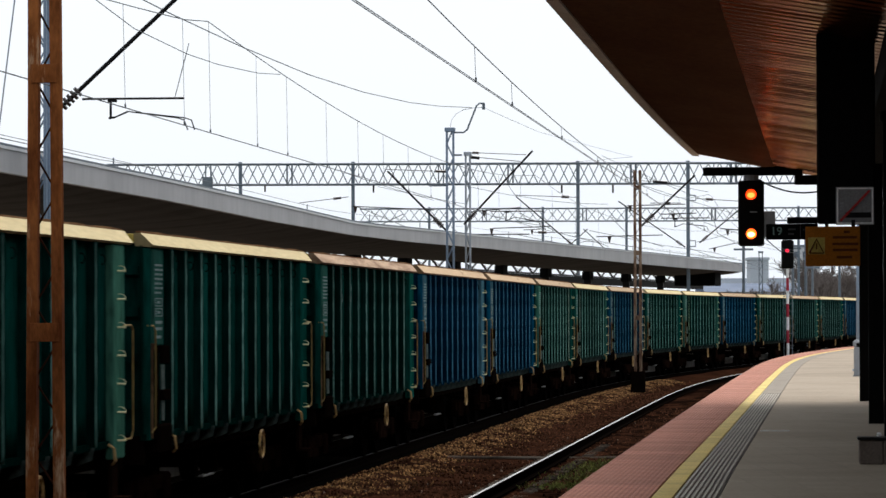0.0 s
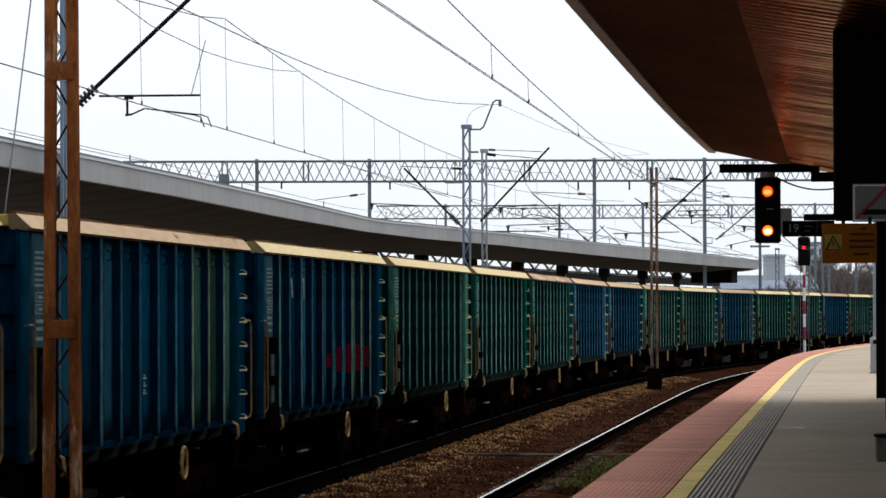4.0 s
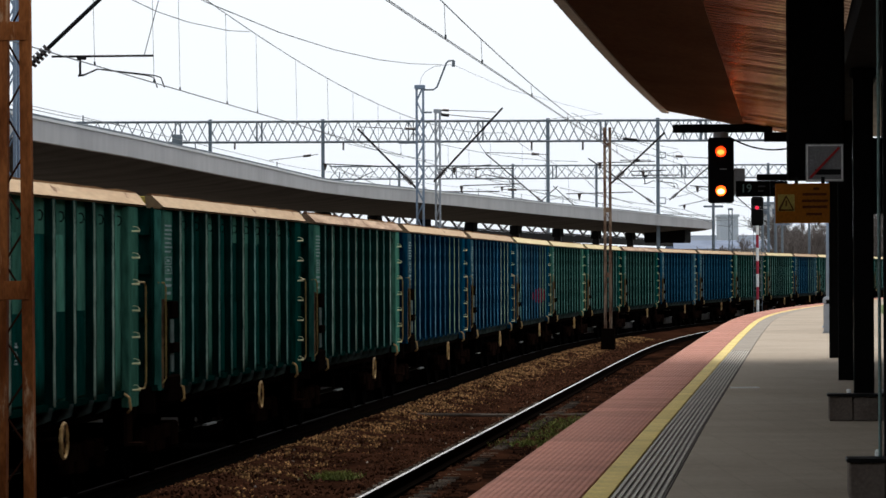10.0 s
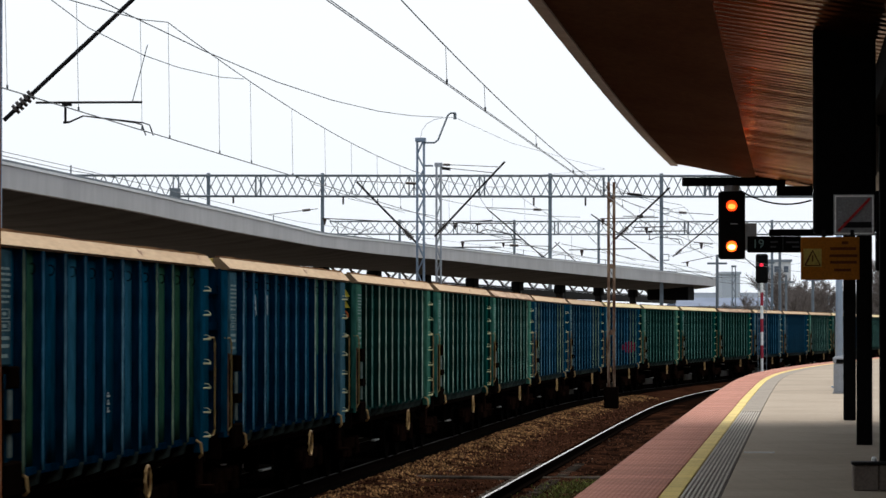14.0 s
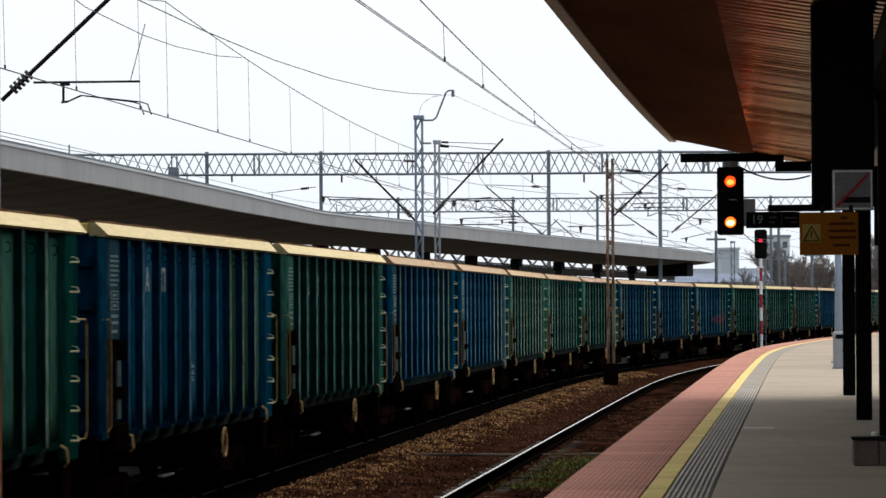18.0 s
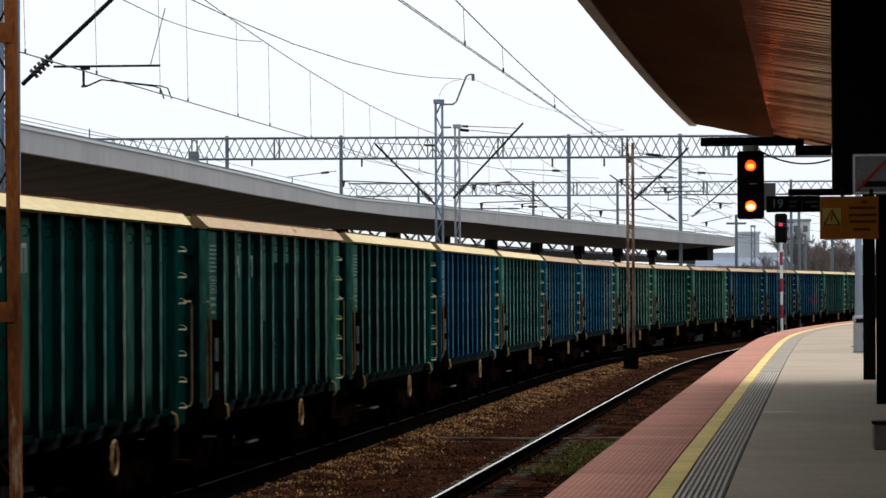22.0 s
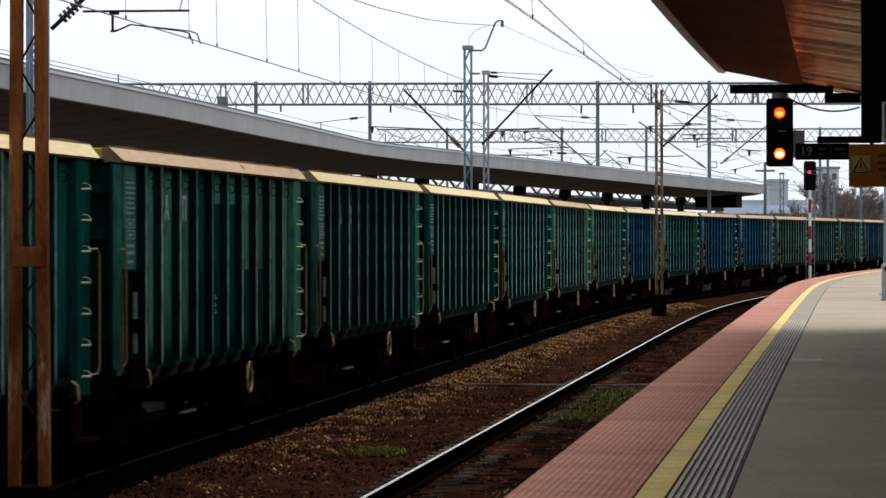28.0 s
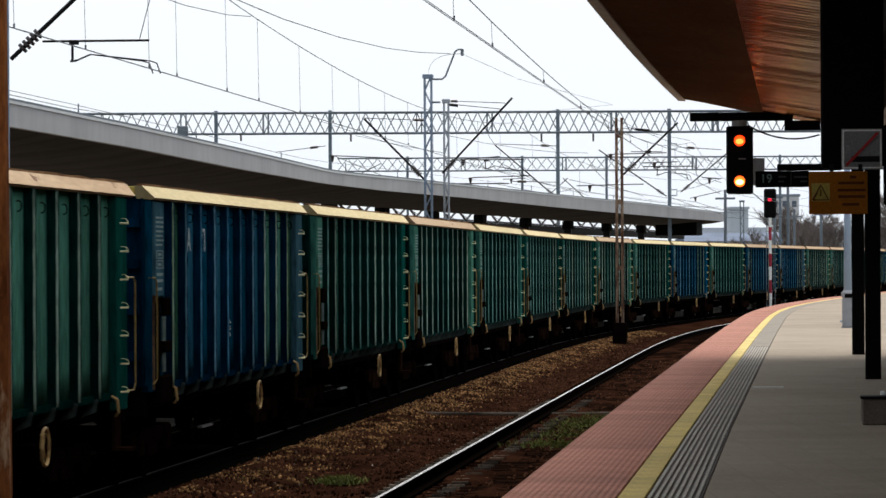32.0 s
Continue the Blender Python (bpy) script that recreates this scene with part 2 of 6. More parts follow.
M["greyplate"] = material("grey_edge_plate", (0.29, 0.25, 0.205), 0.9, second=(0.20, 0.17, 0.135), scale=1.2, amount=0.8, vary=0.08)
M["concrete"] = material("platform_wall_concrete", (0.22, 0.2, 0.18), 0.9, second=(0.1, 0.085, 0.07), scale=1.5, amount=0.8)
M["plinth"] = material("brown_grey_plinth_stone", (0.150, 0.122, 0.105), 0.85, second=(0.095, 0.076, 0.065), scale=4, amount=0.8, grain=40, spec=0.02)
M["fascia"] = material("grey_fascia_sheet", (0.40, 0.395, 0.40), 0.6, second=(0.31, 0.305, 0.31), scale=1.2, amount=0.7, grain=9, bump=0.0, grit=0.06, stretch=(0.3, 0.35, 0.12))
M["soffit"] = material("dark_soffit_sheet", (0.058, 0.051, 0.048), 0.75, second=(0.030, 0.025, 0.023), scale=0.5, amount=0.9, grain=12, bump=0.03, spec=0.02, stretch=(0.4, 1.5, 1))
M["rooffelt"] = material("roof_felt", (0.2, 0.2, 0.2), 0.9, scale=1)
M["brownpanel"] = material("brown_soffit_panel", (0.10, 0.06, 0.04), 0.5, second=(0.07, 0.042, 0.03), scale=1.0, grain=20, bump=0.04)
M["brownrib"] = material("glossy_brown_soffit_sheet", (0.150, 0.075, 0.032), 0.10, metal=0.9, second=(0.10, 0.048, 0.020), scale=1.5, amount=0.6, grain=20, bump=0.02, spec=0.3)
soffit_shader = M["brownrib"].node_tree.nodes["Principled BSDF"].inputs["Roughness"]
M["brownrib"].node_tree.links.remove(soffit_shader.links[0])
soffit_shader.default_value = 0.18
M["brownrib"].node_tree.nodes["Principled BSDF"].inputs["Specular Tint"].default_value = (0.62, 0.36, 0.20, 1)
# outer soffit half: a dark reflection put into the sheet's colour
M["dimpanel"] = material("dimmed_brown_soffit_panel", (0.165, 0.092, 0.058), 0.42, metal=0.35, second=(0.115, 0.063, 0.039), scale=0.5, amount=0.8, grain=15, bump=0.02, stretch=(1, 0.35, 1), spec=0.0)
M["dimpanel"].node_tree.nodes["Principled BSDF"].inputs["Specular Tint"].default_value = (0.50, 0.29, 0.18, 1)
M["edgetrim"] = material("pale_edge_trim", (0.90, 0.84, 0.78), 0.6, second=(0.65, 0.58, 0.52), scale=2)
M["clip"] = material("dusty_rail_clip", (0.21, 0.17, 0.135), 0.9, second=(0.02, 0.014, 0.01), scale=1.4, amount=1.0, vary=0.6, spec=0.0)
M["chip"] = material("off_white_chipping", (0.34, 0.28, 0.23), 0.9, second=(0.14, 0.11, 0.09), scale=3, vary=0.5, island=True, spec=0.0)
M["glintsteel"] = material("glint_bright_steel", (0.20, 0.195, 0.185), 0.4, metal=0.3, second=(0.05, 0.045, 0.04), scale=5, amount=0.9)
M["lip"] = material("rust_brown_chord_lip", (0.085, 0.042, 0.024), 0.9, second=(0.24, 0.14, 0.07), scale=2.0, amount=0.9, grain=30, spec=0.0, stretch=(1, 0.3, 1))
M["rustpale"] = material("pale_flaking_rust", (0.08, 0.038, 0.024), 0.85, second=(0.30, 0.22, 0.155), scale=7, amount=0.95, grain=50, bump=0.3, stretch=(1, 1, 0.2), spec=0.02)
M["bin"] = material("grey_litter_bin", (0.27, 0.28, 0.30), 0.5, second=(0.2, 0.2, 0.21), scale=5)
M["bluepole"] = material("pale_blue_pole", (0.26, 0.34, 0.45), 0.45, second=(0.2, 0.27, 0.36), scale=2, spec=0.4)
M["signwhite"] = material("white_sign_face", (0.20, 0.20, 0.205), 0.6, second=(0.16, 0.16, 0.165), scale=3, bump=0, spec=0.4)
M["signred"] = material("red_sign_bar", (0.40, 0.03, 0.03), 0.5, scale=3, bump=0)
M["orange"] = material("orange_notice_face", (0.27, 0.088, 0.004), 0.6, second=(0.22, 0.070, 0.003), scale=3, bump=0)
M["notice"] = material("dark_notice_print", (0.085, 0.022, 0.003), 0.6, scale=5, bump=0)
M["boxgrey"] = material("grey_back_box", (0.27, 0.27, 0.28), 0.6, scale=5)
M["printgrey"] = material("dim_sign_print", (0.05, 0.05, 0.055), 0.7, scale=8, bump=0)
M["redstripe"] = material("red_signal_mast_band", (0.33, 0.03, 0.05), 0.5, second=(0.2, 0.02, 0.03), scale=5)
M["amber"] = material("lit_amber_lens", (0.9, 0.5, 0.15), 0.3, emit=((1.0, 0.085, 0.004), 3.2))
M["deepamber"] = material("lit_deep_amber_lens", (0.9, 0.3, 0.1), 0.3, emit=((1.0, 0.032, 0.001), 3.4))
M["ambercore"] = material("lit_lamp_core", (1.0, 0.8, 0.5), 0.3, emit=((1.0, 0.58, 0.22), 4.5))
M["orangecore"] = material("lit_orange_lamp_core", (1.0, 0.6, 0.3), 0.3, emit=((1.0, 0.16, 0.022), 4.5))
M["redlamp"] = material("lit_red_lens", (0.05, 0.004, 0.006), 0.3, emit=((1.0, 0.012, 0.05), 1.6))
M["grass"] = material("grass_blades", (0.115, 0.135, 0.026), 0.8, second=(0.09, 0.075, 0.026), scale=3, vary=0.45, island=True, bump=0)
M["lawn"] = material("lawn", (0.070, 0.105, 0.024), 0.9, second=(0.08, 0.09, 0.03), scale=0.5, grain=30, bump=0.6)
M["bark"] = material("grey_bark", (0.13, 0.11, 0.10), 0.9, second=(0.08, 0.07, 0.06), scale=2)
M["twig"] = material("bare_twigs", (0.155, 0.130, 0.118), 0.9, second=(0.10, 0.085, 0.078), scale=0.3, vary=0.3, island=True, bump=0)
M["wallgrey"] = material("pale_render_wall", (0.46, 0.50, 0.55), 0.85, second=(0.38, 0.42, 0.46), scale=0.15, bump=0.02)
M["wallwhite"] = material("white_render_wall", (0.62, 0.63, 0.64), 0.85, second=(0.5, 0.5, 0.5), scale=0.15, bump=0.02)
M["roofgrey"] = material("grey_roof_sheet", (0.24, 0.27, 0.31), 0.7, second=(0.17, 0.2, 0.23), scale=0.3, bump=0.02)
M["roofblue"] = material("blue_roof_sheet", (0.07, 0.11, 0.19), 0.6, second=(0.05, 0.08, 0.14), scale=0.3, bump=0.02)
# distance haze is mixed into these colours, far window panes included
M["hazewall"] = material("haze_tinted_wall", (0.13, 0.16, 0.20), 0.9, second=(0.10, 0.125, 0.16), scale=0.15, bump=0.02)
M["hazeroof"] = material("haze_tinted_roof", (0.115, 0.14, 0.175), 0.9, second=(0.09, 0.11, 0.14), scale=0.3, bump=0.02)
M["brick"] = material("red_brick_wall", (0.27, 0.09, 0.06), 0.9, second=(0.18, 0.06, 0.045), scale=0.5, grain=10, bump=0.1)
M["glass"] = material("dark_window_glass", (0.03, 0.04, 0.05), 0.08, scale=1, bump=0, spec=0.4)


def paving_material():
    m = material("block_paving", (0.338, 0.275, 0.208), 0.9, second=(0.228, 0.182, 0.136), scale=0.30, amount=0.7, grain=28, bump=0.12, grit=0.12)
    n, l = m.node_tree.nodes, m.node_tree.links
    hsv = next(k for k in n if k.bl_idname == "ShaderNodeHueSaturation")
    b = n["Principled BSDF"]
    tc = next(k for k in n if k.bl_idname == "ShaderNodeTexCoord")
    br = n.new("ShaderNodeTexBrick")
    br.inputs["Scale"].default_value = 1.0
    br.inputs["Brick Width"].default_value, br.inputs["Row Height"].default_value = 0.4, 0.4
    br.offset = 0.0
    br.inputs["Mortar Size"].default_value = 0.006
    br.inputs["Color1"].default_value, br.inputs["Color2"].default_value = (1, 1, 1, 1), (0.93, 0.93, 0.93, 1)
    br.inputs["Mortar"].default_value = (0.84, 0.84, 0.84, 1)
    l.new(tc.outputs["Object"], br.inputs["Vector"])
    mul = n.new("ShaderNodeMix")
    mul.data_type, mul.blend_type = "RGBA", "MULTIPLY"
    mul.inputs[0].default_value = 1.0
    l.new(hsv.outputs[0], mul.inputs[6])
    l.new(br.outputs["Color"], mul.inputs[7])
    l.new(mul.outputs[2], b.inputs["Base Color"])
    return m


M["paving"] = paving_material()


def studded(m):
    """Rows of small round studs pressed into the slab."""
    n, l = m.node_tree.nodes, m.node_tree.links
    tc = next(k for k in n if k.bl_idname == "ShaderNodeTexCoord")
    v = n.new("ShaderNodeTexVoronoi")
    v.inputs["Scale"].default_value = 22
    v.inputs["Randomness"].default_value = 0.0
    l.new(tc.outputs["Object"], v.inputs["Vector"])
    b2 = n.new("ShaderNodeBump")
    b2.inputs["Strength"].default_value, b2.inputs["Distance"].default_value = 0.8, 0.02
    b2.invert = True
    l.new(v.outputs["Distance"], b2.inputs["Height"])
    bp = next(k for k in n if k.bl_idname == "ShaderNodeBump" and k != b2)
    l.new(b2.outputs[0], bp.inputs["Normal"])
    mr = n.new("ShaderNodeMapRange")
    mr.inputs[1].default_value, mr.inputs[2].default_value = 0.25, 0.6
    mr.inputs[3].default_value, mr.inputs[4].default_value = 1.08, 0.72
    l.new(v.outputs["Distance"], mr.inputs[0])
    hsv = next(k for k in n if k.bl_idname == "ShaderNodeHueSaturation")
    mx = n.new("ShaderNodeMix")
    mx.data_type, mx.blend_type = "RGBA", "MULTIPLY"
    mx.inputs[0].default_value = 1.0
    l.new(hsv.outputs[0], mx.inputs[6])
    l.new(mr.outputs[0], mx.inputs[7])
    l.new(mx.outputs[2], n["Principled BSDF"].inputs["Base Color"])


studded(M["redpaver"])

# ---- the line of the track: a straight, then a bend to the right ----
BEND_AT = [-20, 30, 60, 80, 100, 115, 130, 145, 160, 175, 190, 210, 250, 290]
BEND = [-0.00009, 0.00004, 0.00003, 0.0, 0.00017, 0.00138, 0.00182, 0.00149, 0.00129, 0.00066, -0.00008, -0.00009, -0.00007, 0.0]
LINE_S = np.arange(-120.0, 901.0, 1.0)
curv = np.interp(LINE_S, BEND_AT, BEND, left=0.0, right=0.0)
head = np.concatenate([[0], np.cumsum((curv[1:] + curv[:-1]) / 2)])
head += 0.10268 - np.interp(0, LINE_S, head)
mid = (head[1:] + head[:-1]) / 2
line_x = np.concatenate([[0], np.cumsum(np.sin(mid))])
line_y = np.concatenate([[0], np.cumsum(np.cos(mid))])
line_x += -3.657 - np.interp(0, LINE_S, line_x)
line_y -= np.interp(0, LINE_S, line_y)

FAR = -4.793      # far track from the line
FAR_Z = -0.105    # its rails below the near ones
NEAR = 0.11       # near track from the line
DECK = 0.838      # platform surface above the rails
EDGE = 1.672      # platform edge from the near track


def turn_at(s):
    return float(np.interp(s, LINE_S, head))


def P(s, o, z):
    """The point at s along the near track, o to its right, z above the rails."""
    a = turn_at(s)
    return Vector((float(np.interp(s, LINE_S, line_x)) + o * math.cos(a), float(np.interp(s, LINE_S, line_y)) - o * math.sin(a), z))


def drift(s):
    """How far the platform draws away from the track towards the bend."""
    return float(np.interp(s, [35, 60, 80, 100, 115, 150], [0, 0.05, 0.09, 0.16, 0.21, 0.28]))


def on_deck(s, o, z):
    """The pose at s along the platform, o from the track before it draws away."""
    p = P(s, o + drift(s), z)
    return pose(p.x, p.y, p.z, 0, 0, -math.degrees(turn_at(s)))


def on_line(s, o, z, turn=0.0):
    """The pose there, with local y along the track and local x to its right."""
    p = P(s, o, z)
    return pose(p.x, p.y, p.z, 0, 0, -math.degrees(turn_at(s)) + turn)


far_x = line_x + FAR * np.cos(head)
far_y = line_y - FAR * np.sin(head)
FAR_L = np.concatenate([[0], np.cumsum(np.hypot(np.diff(far_x), np.diff(far_y)))]) - 100.0


def far_point(d):
    """The place on the far track d metres along it (d = 20 is abreast of the camera)."""
    return float(np.interp(d, FAR_L, far_x)), float(np.interp(d, FAR_L, far_y))


# ---- mesh helpers ----
def box(bm, x0, x1, y0, y1, z0, z1, m=None, bevel=0.0):
    r = bmesh.ops.create_cube(bm, size=1.0)
    mat = Matrix.Translation(((x0 + x1) / 2, (y0 + y1) / 2, (z0 + z1) / 2)) @ Matrix.Diagonal((x1 - x0, y1 - y0, z1 - z0, 1))
    bmesh.ops.transform(bm, matrix=(m or Matrix()) @ mat, verts=r["verts"])
    if bevel:
        edges = {e for v in r["verts"] for e in v.link_edges}
        bmesh.ops.bevel(bm, geom=list(edges), offset=bevel, segments=1, affect="EDGES")


def tube(bm, a, b, r, n=6, r2=None):
    a, b = Vector(a), Vector(b)
    d = b - a
    m = Matrix.Translation((a + b) / 2) @ d.to_track_quat("Z", "Y").to_matrix().to_4x4()
    bmesh.ops.create_cone(bm, cap_ends=True, segments=n, radius1=r, radius2=r if r2 is None else r2, depth=d.length, matrix=m)


def pipe(bm, pts, r, n=6):
    """One connected round bar through the points."""
    pts = [Vector(p) for p in pts]
    rings = []
    last = None
    for i, p in enumerate(pts):
        d = (pts[min(i + 1, len(pts) - 1)] - pts[max(i - 1, 0)]).normalized()
        if last is None:
            last = d.orthogonal()
        u = (last - d * last.dot(d)).normalized()
        v = d.cross(u)
        last = u
        rings.append([bm.verts.new(p + (u * math.cos(2 * math.pi * k / n) + v * math.sin(2 * math.pi * k / n)) * r) for k in range(n)])
    for a, b in zip(rings[:-1], rings[1:]):
        for k in range(n):
            bm.faces.new((a[k], a[(k + 1) % n], b[(k + 1) % n], b[k]))
    bm.faces.new(rings[0][::-1])
    bm.faces.new(rings[-1])


def disc(bm, centre, axis, r, depth, n=16):
    m = Matrix.Translation(centre) @ Vector(axis).to_track_quat("Z", "Y").to_matrix().to_4x4()
    bmesh.ops.create_cone(bm, cap_ends=True, segments=n, radius1=r, radius2=r, depth=depth, matrix=m)


def data_of(bm, name, mat, smooth=False):
    me = bpy.data.meshes.new(name)
    bmesh.ops.recalc_face_normals(bm, faces=bm.faces)
    bm.to_mesh(me)
    bm.free()
    if mat:
        me.materials.append(mat)
    if smooth:
        me.shade_smooth()
    return me


def part(name, bm, mat, parent=None, label="", m=None, smooth=False):
    """One mesh object, under parent where one is given. bm: a bmesh, or a mesh that others share."""
    me = bm if isinstance(bm, bpy.types.Mesh) else data_of(bm, name, mat, smooth)
    ob = new(name, me)
    if parent:
        ob.parent = parent
    if m is not None:
        ob.matrix_basis = m
    if label:
        ob["label"] = label
    return ob


def thing(name, label, category, group="", kind="", m=None):
    ob = new(name)
    ob.empty_display_size = 0.2
    if m is not None:
        ob.matrix_basis = m
    return tagged(ob, label, category, group, kind)


def sweep(name, profile, s0, s1, step, mat, closed=True, parent=None, wave=None, smooth=False, away=None):
    """A section (pairs of offset, height) drawn along the track; away: how far it draws off to the right."""
    ss = np.arange(s0, s1 + step * 0.5, step)
    verts, faces = [], []
    k = len(profile)
    for i, s in enumerate(ss):
        for o, z in profile:
            verts.append(P(s, o + (away(s) if away else 0), z + (wave(i, s) if wave else 0)))
    for i in range(len(ss) - 1):
        for j in range(k if closed else k - 1):
            a, b = i * k + j, i * k + (j + 1) % k
            faces.append((a, b, b + k, a + k))
    if closed:
        faces.append(tuple(range(k)))
        faces.append(tuple(range((len(ss) - 1) * k, len(ss) * k))[::-1])
    me = bpy.data.meshes.new(name)
    me.from_pydata(verts, [], faces)
    me.materials.append(mat)
    if smooth:
        me.shade_smooth()
    ob = new(name, me)
    if parent:
        ob.parent = parent
    return ob


def raw_mesh(name, verts, faces, mat):
    me = bpy.data.meshes.new(name)
    me.from_pydata(verts, [], faces)
    me.materials.append(mat)
    return me


def wire(name, label, pts, r, mat=None):
    """A thin cable through points."""
    bm = bmesh.new()
    pipe(bm, pts, r, 5)
    return tagged(part(name, bm, mat or M["wire"]), label, "cable")

# ---- ground, ballast and tracks ----
bm = bmesh.new()
bmesh.ops.create_grid(bm, x_segments=40, y_segments=40, size=2400)
for v in bm.verts:
    v.co.z = -0.95 + 0.12 * noise.noise(v.co * 0.01)
tagged(part("ground", bm, M["earth"]), "bare brown earth and thin grass beside the tracks", "ground", kind="structure")


def bed_height(s, o):
    """Top of the ballast: flat under the sleepers, a low crest between the tracks, a shoulder at the sides."""
    z = -0.20
    if o < -3.45:
        z -= 0.13 * min(1.0, (-3.45 - o) / 0.3)
    if -4.3 < o < -0.5:
        z += 0.08 * math.exp(-((o + 3.0) / 0.33) ** 2) - 0.05 * math.exp(-((o + 1.5) / 0.6) ** 2)
    if o < -7.6:
        z -= (-7.6 - o) * 0.5
    return z


def ballast_bed():
    os_ = np.concatenate([[-8.9, -8.2, -7.6], np.arange(-7.0, -4.2, 0.7), np.arange(-4.2, 1.75, 0.12), [1.78]])
    ss = np.concatenate([np.arange(-30, 14, 4.0), np.arange(14, 75, 0.3), np.arange(75, 135, 0.8), np.arange(135, 330, 4.0)])
    verts, faces = [], []
    for s in ss:
        for o in os_:
            z = bed_height(s, o)
            p = P(s, o, z)
            p.z += 0.035 * noise.noise(Vector((s * 5, o * 5, 0))) + 0.05 * noise.noise(Vector((s * 0.9, o * 1.6, 4)))
            verts.append(p)
    k = len(os_)
    for i in range(len(ss) - 1):
        for j in range(k - 1):
            a = i * k + j
            faces.append((a, a + 1, a + 1 + k, a + k))
    return raw_mesh("ballast", verts, faces, M["ballast"])


# near-black strip: the standing shade beneath the train put into the ballast colour
shade_bed = sweep("sooty_ballast", [(-7.1, -0.273), (-6.0, -0.27), (FAR - 0.9, -0.273), (FAR, -0.275), (FAR + 0.9, -0.271), (FAR + 1.12, -0.25), (FAR + 1.35, -0.19), (FAR + 1.45, -0.21)], -30, 330, 2.5, M["trackshade"], closed=False)
tagged(shade_bed, "ballast under the far track, blackened in colour for the train's shade", "ballast", kind="stuff")
tagged(new("ballast", ballast_bed()), "rust-brown crushed stone ballast under and between the tracks", "ballast", kind="stuff")


def loose_stones(name, mat, count, o0, o1, s0, s1, size, seed, label, crest=False):
    rnd = random.Random(seed)
    verts, faces = [], []
    octa = [(1, 0, 0), (-1, 0, 0), (0, 1, 0), (0, -1, 0), (0, 0, 1), (0, 0, -1)]
    tri = [(0, 2, 4), (2, 1, 4), (1, 3, 4), (3, 0, 4), (2, 0, 5), (1, 2, 5), (3, 1, 5), (0, 3, 5)]
    for _ in range(count):
        s = s0 + (s1 - s0) * rnd.random() ** (1.1 if crest else 1.4)
        o = rnd.gauss((o0 + o1) / 2, (o1 - o0) / 4) if crest else rnd.uniform(o0, o1)
        # pale stones thin out nearby, which stands in for the wagons' shade
        if crest and noise.noise(Vector((s * 1.1, o * 2.4, 9))) + 0.5 * noise.noise(Vector((s * 0.35, o * 0.8, 3))) < rnd.uniform(-0.45, 0.25) + max(0.0, (54 - s) / 32):
            continue
        p = P(s, o, bed_height(s, o) + 0.012)
        r = size * rnd.uniform(0.5, 1.35)
        q = Euler((rnd.uniform(0, 6), rnd.uniform(0, 6), rnd.uniform(0, 6))).to_matrix()
        k = len(verts)
        for v in octa:
            verts.append(p + q @ Vector((v[0] * r * rnd.uniform(0.7, 1.2), v[1] * r * rnd.uniform(0.6, 1.0), v[2] * r * rnd.uniform(0.45, 0.8))))
        faces += [(a + k, b + k, c + k) for a, b, c in tri]
    tagged(new(name, raw_mesh(name, verts, faces, mat)), label, "stones", kind="stuff")


loose_stones("ballast_stones", M["stone"], 20000, -3.42, -0.9, 16, 130, 0.027, 3, "loose brown crushed stones between the two tracks")
loose_stones("pale_ballast_stones", M["stonepale"], 23000, -3.55, -2.20, 34, 140, 0.025, 4, "pale fresh crushed stones heaped along the far track", crest=True)
loose_stones("white_chippings", M["chip"], 190, -3.45, -0.2, 18, 95, 0.019, 6, "scattered off-white stone chippings on the ballast")
loose_stones("trackside_stones", M["stone"], 3500, -0.6, 1.6, 16, 100, 0.03, 5, "dark oily stones between the rails of the near track")

RAIL = [(-0.07, -0.172), (0.07, -0.172), (0.07, -0.155), (0.012, -0.135), (0.012, -0.05), (0.036, -0.035), (0.036, -0.006), (-0.036, -0.006), (-0.036, -0.035), (-0.012, -0.05), (-0.012, -0.135), (-0.07, -0.155)]
HEAD = [(-0.017, -0.006), (0.017, -0.006), (0.014, 0.0), (-0.014, 0.0)]


def railway(name, centre, dz, headmat, label):
    tr = thing(name, label, "railway track", kind="structure")
    for side in (-0.7525, 0.7525):
        sweep("rail", [(centre + side + o, z + dz) for o, z in RAIL], -30, 330, 2.5, M["rail"], parent=tr)
        sweep("rail_head", [(centre + side + o, z + dz) for o, z in HEAD], -30, 330, 2.5, headmat, parent=tr)
    return tr


near_track = railway("near_track", NEAR, 0.0, M["railtop"], "near track with polished steel rails on concrete sleepers")
far_track = railway("far_track", FAR, FAR_Z, M["oldrail"], "far track with dull rails under the coal wagons")

bm = bmesh.new()
box(bm, -1.25, 1.25, -0.12, 0.12, -0.36, -0.193, bevel=0.03)
sleeper_mesh = data_of(bm, "sleeper", M["sleeper"])
bm = bmesh.new()
for x in (-0.7525, 0.7525):
    for dx in (-0.33, 0.33):
        box(bm, x + dx - 0.10, x + dx + 0.10, -0.022, 0.022, -0.2, -0.168)
        box(bm, x + dx - 0.06, x + dx + 0.05, 0.05, 0.075, -0.2, -0.176)
clip_mesh = data_of(bm, "rail_clip", M["clip"])

duct = bmesh.new()
pipe(duct, [P(65, -2.7, -0.17), P(65.1, -1.2, -0.185), P(65.0, -0.3, -0.185), P(64.9, 0.4, -0.17), P(65.1, 1.3, -0.18)], 0.03, 6)
tagged(part("cable_duct", duct, M["clip"]), "dusty brown cable duct crossing under the near rails", "cable duct")

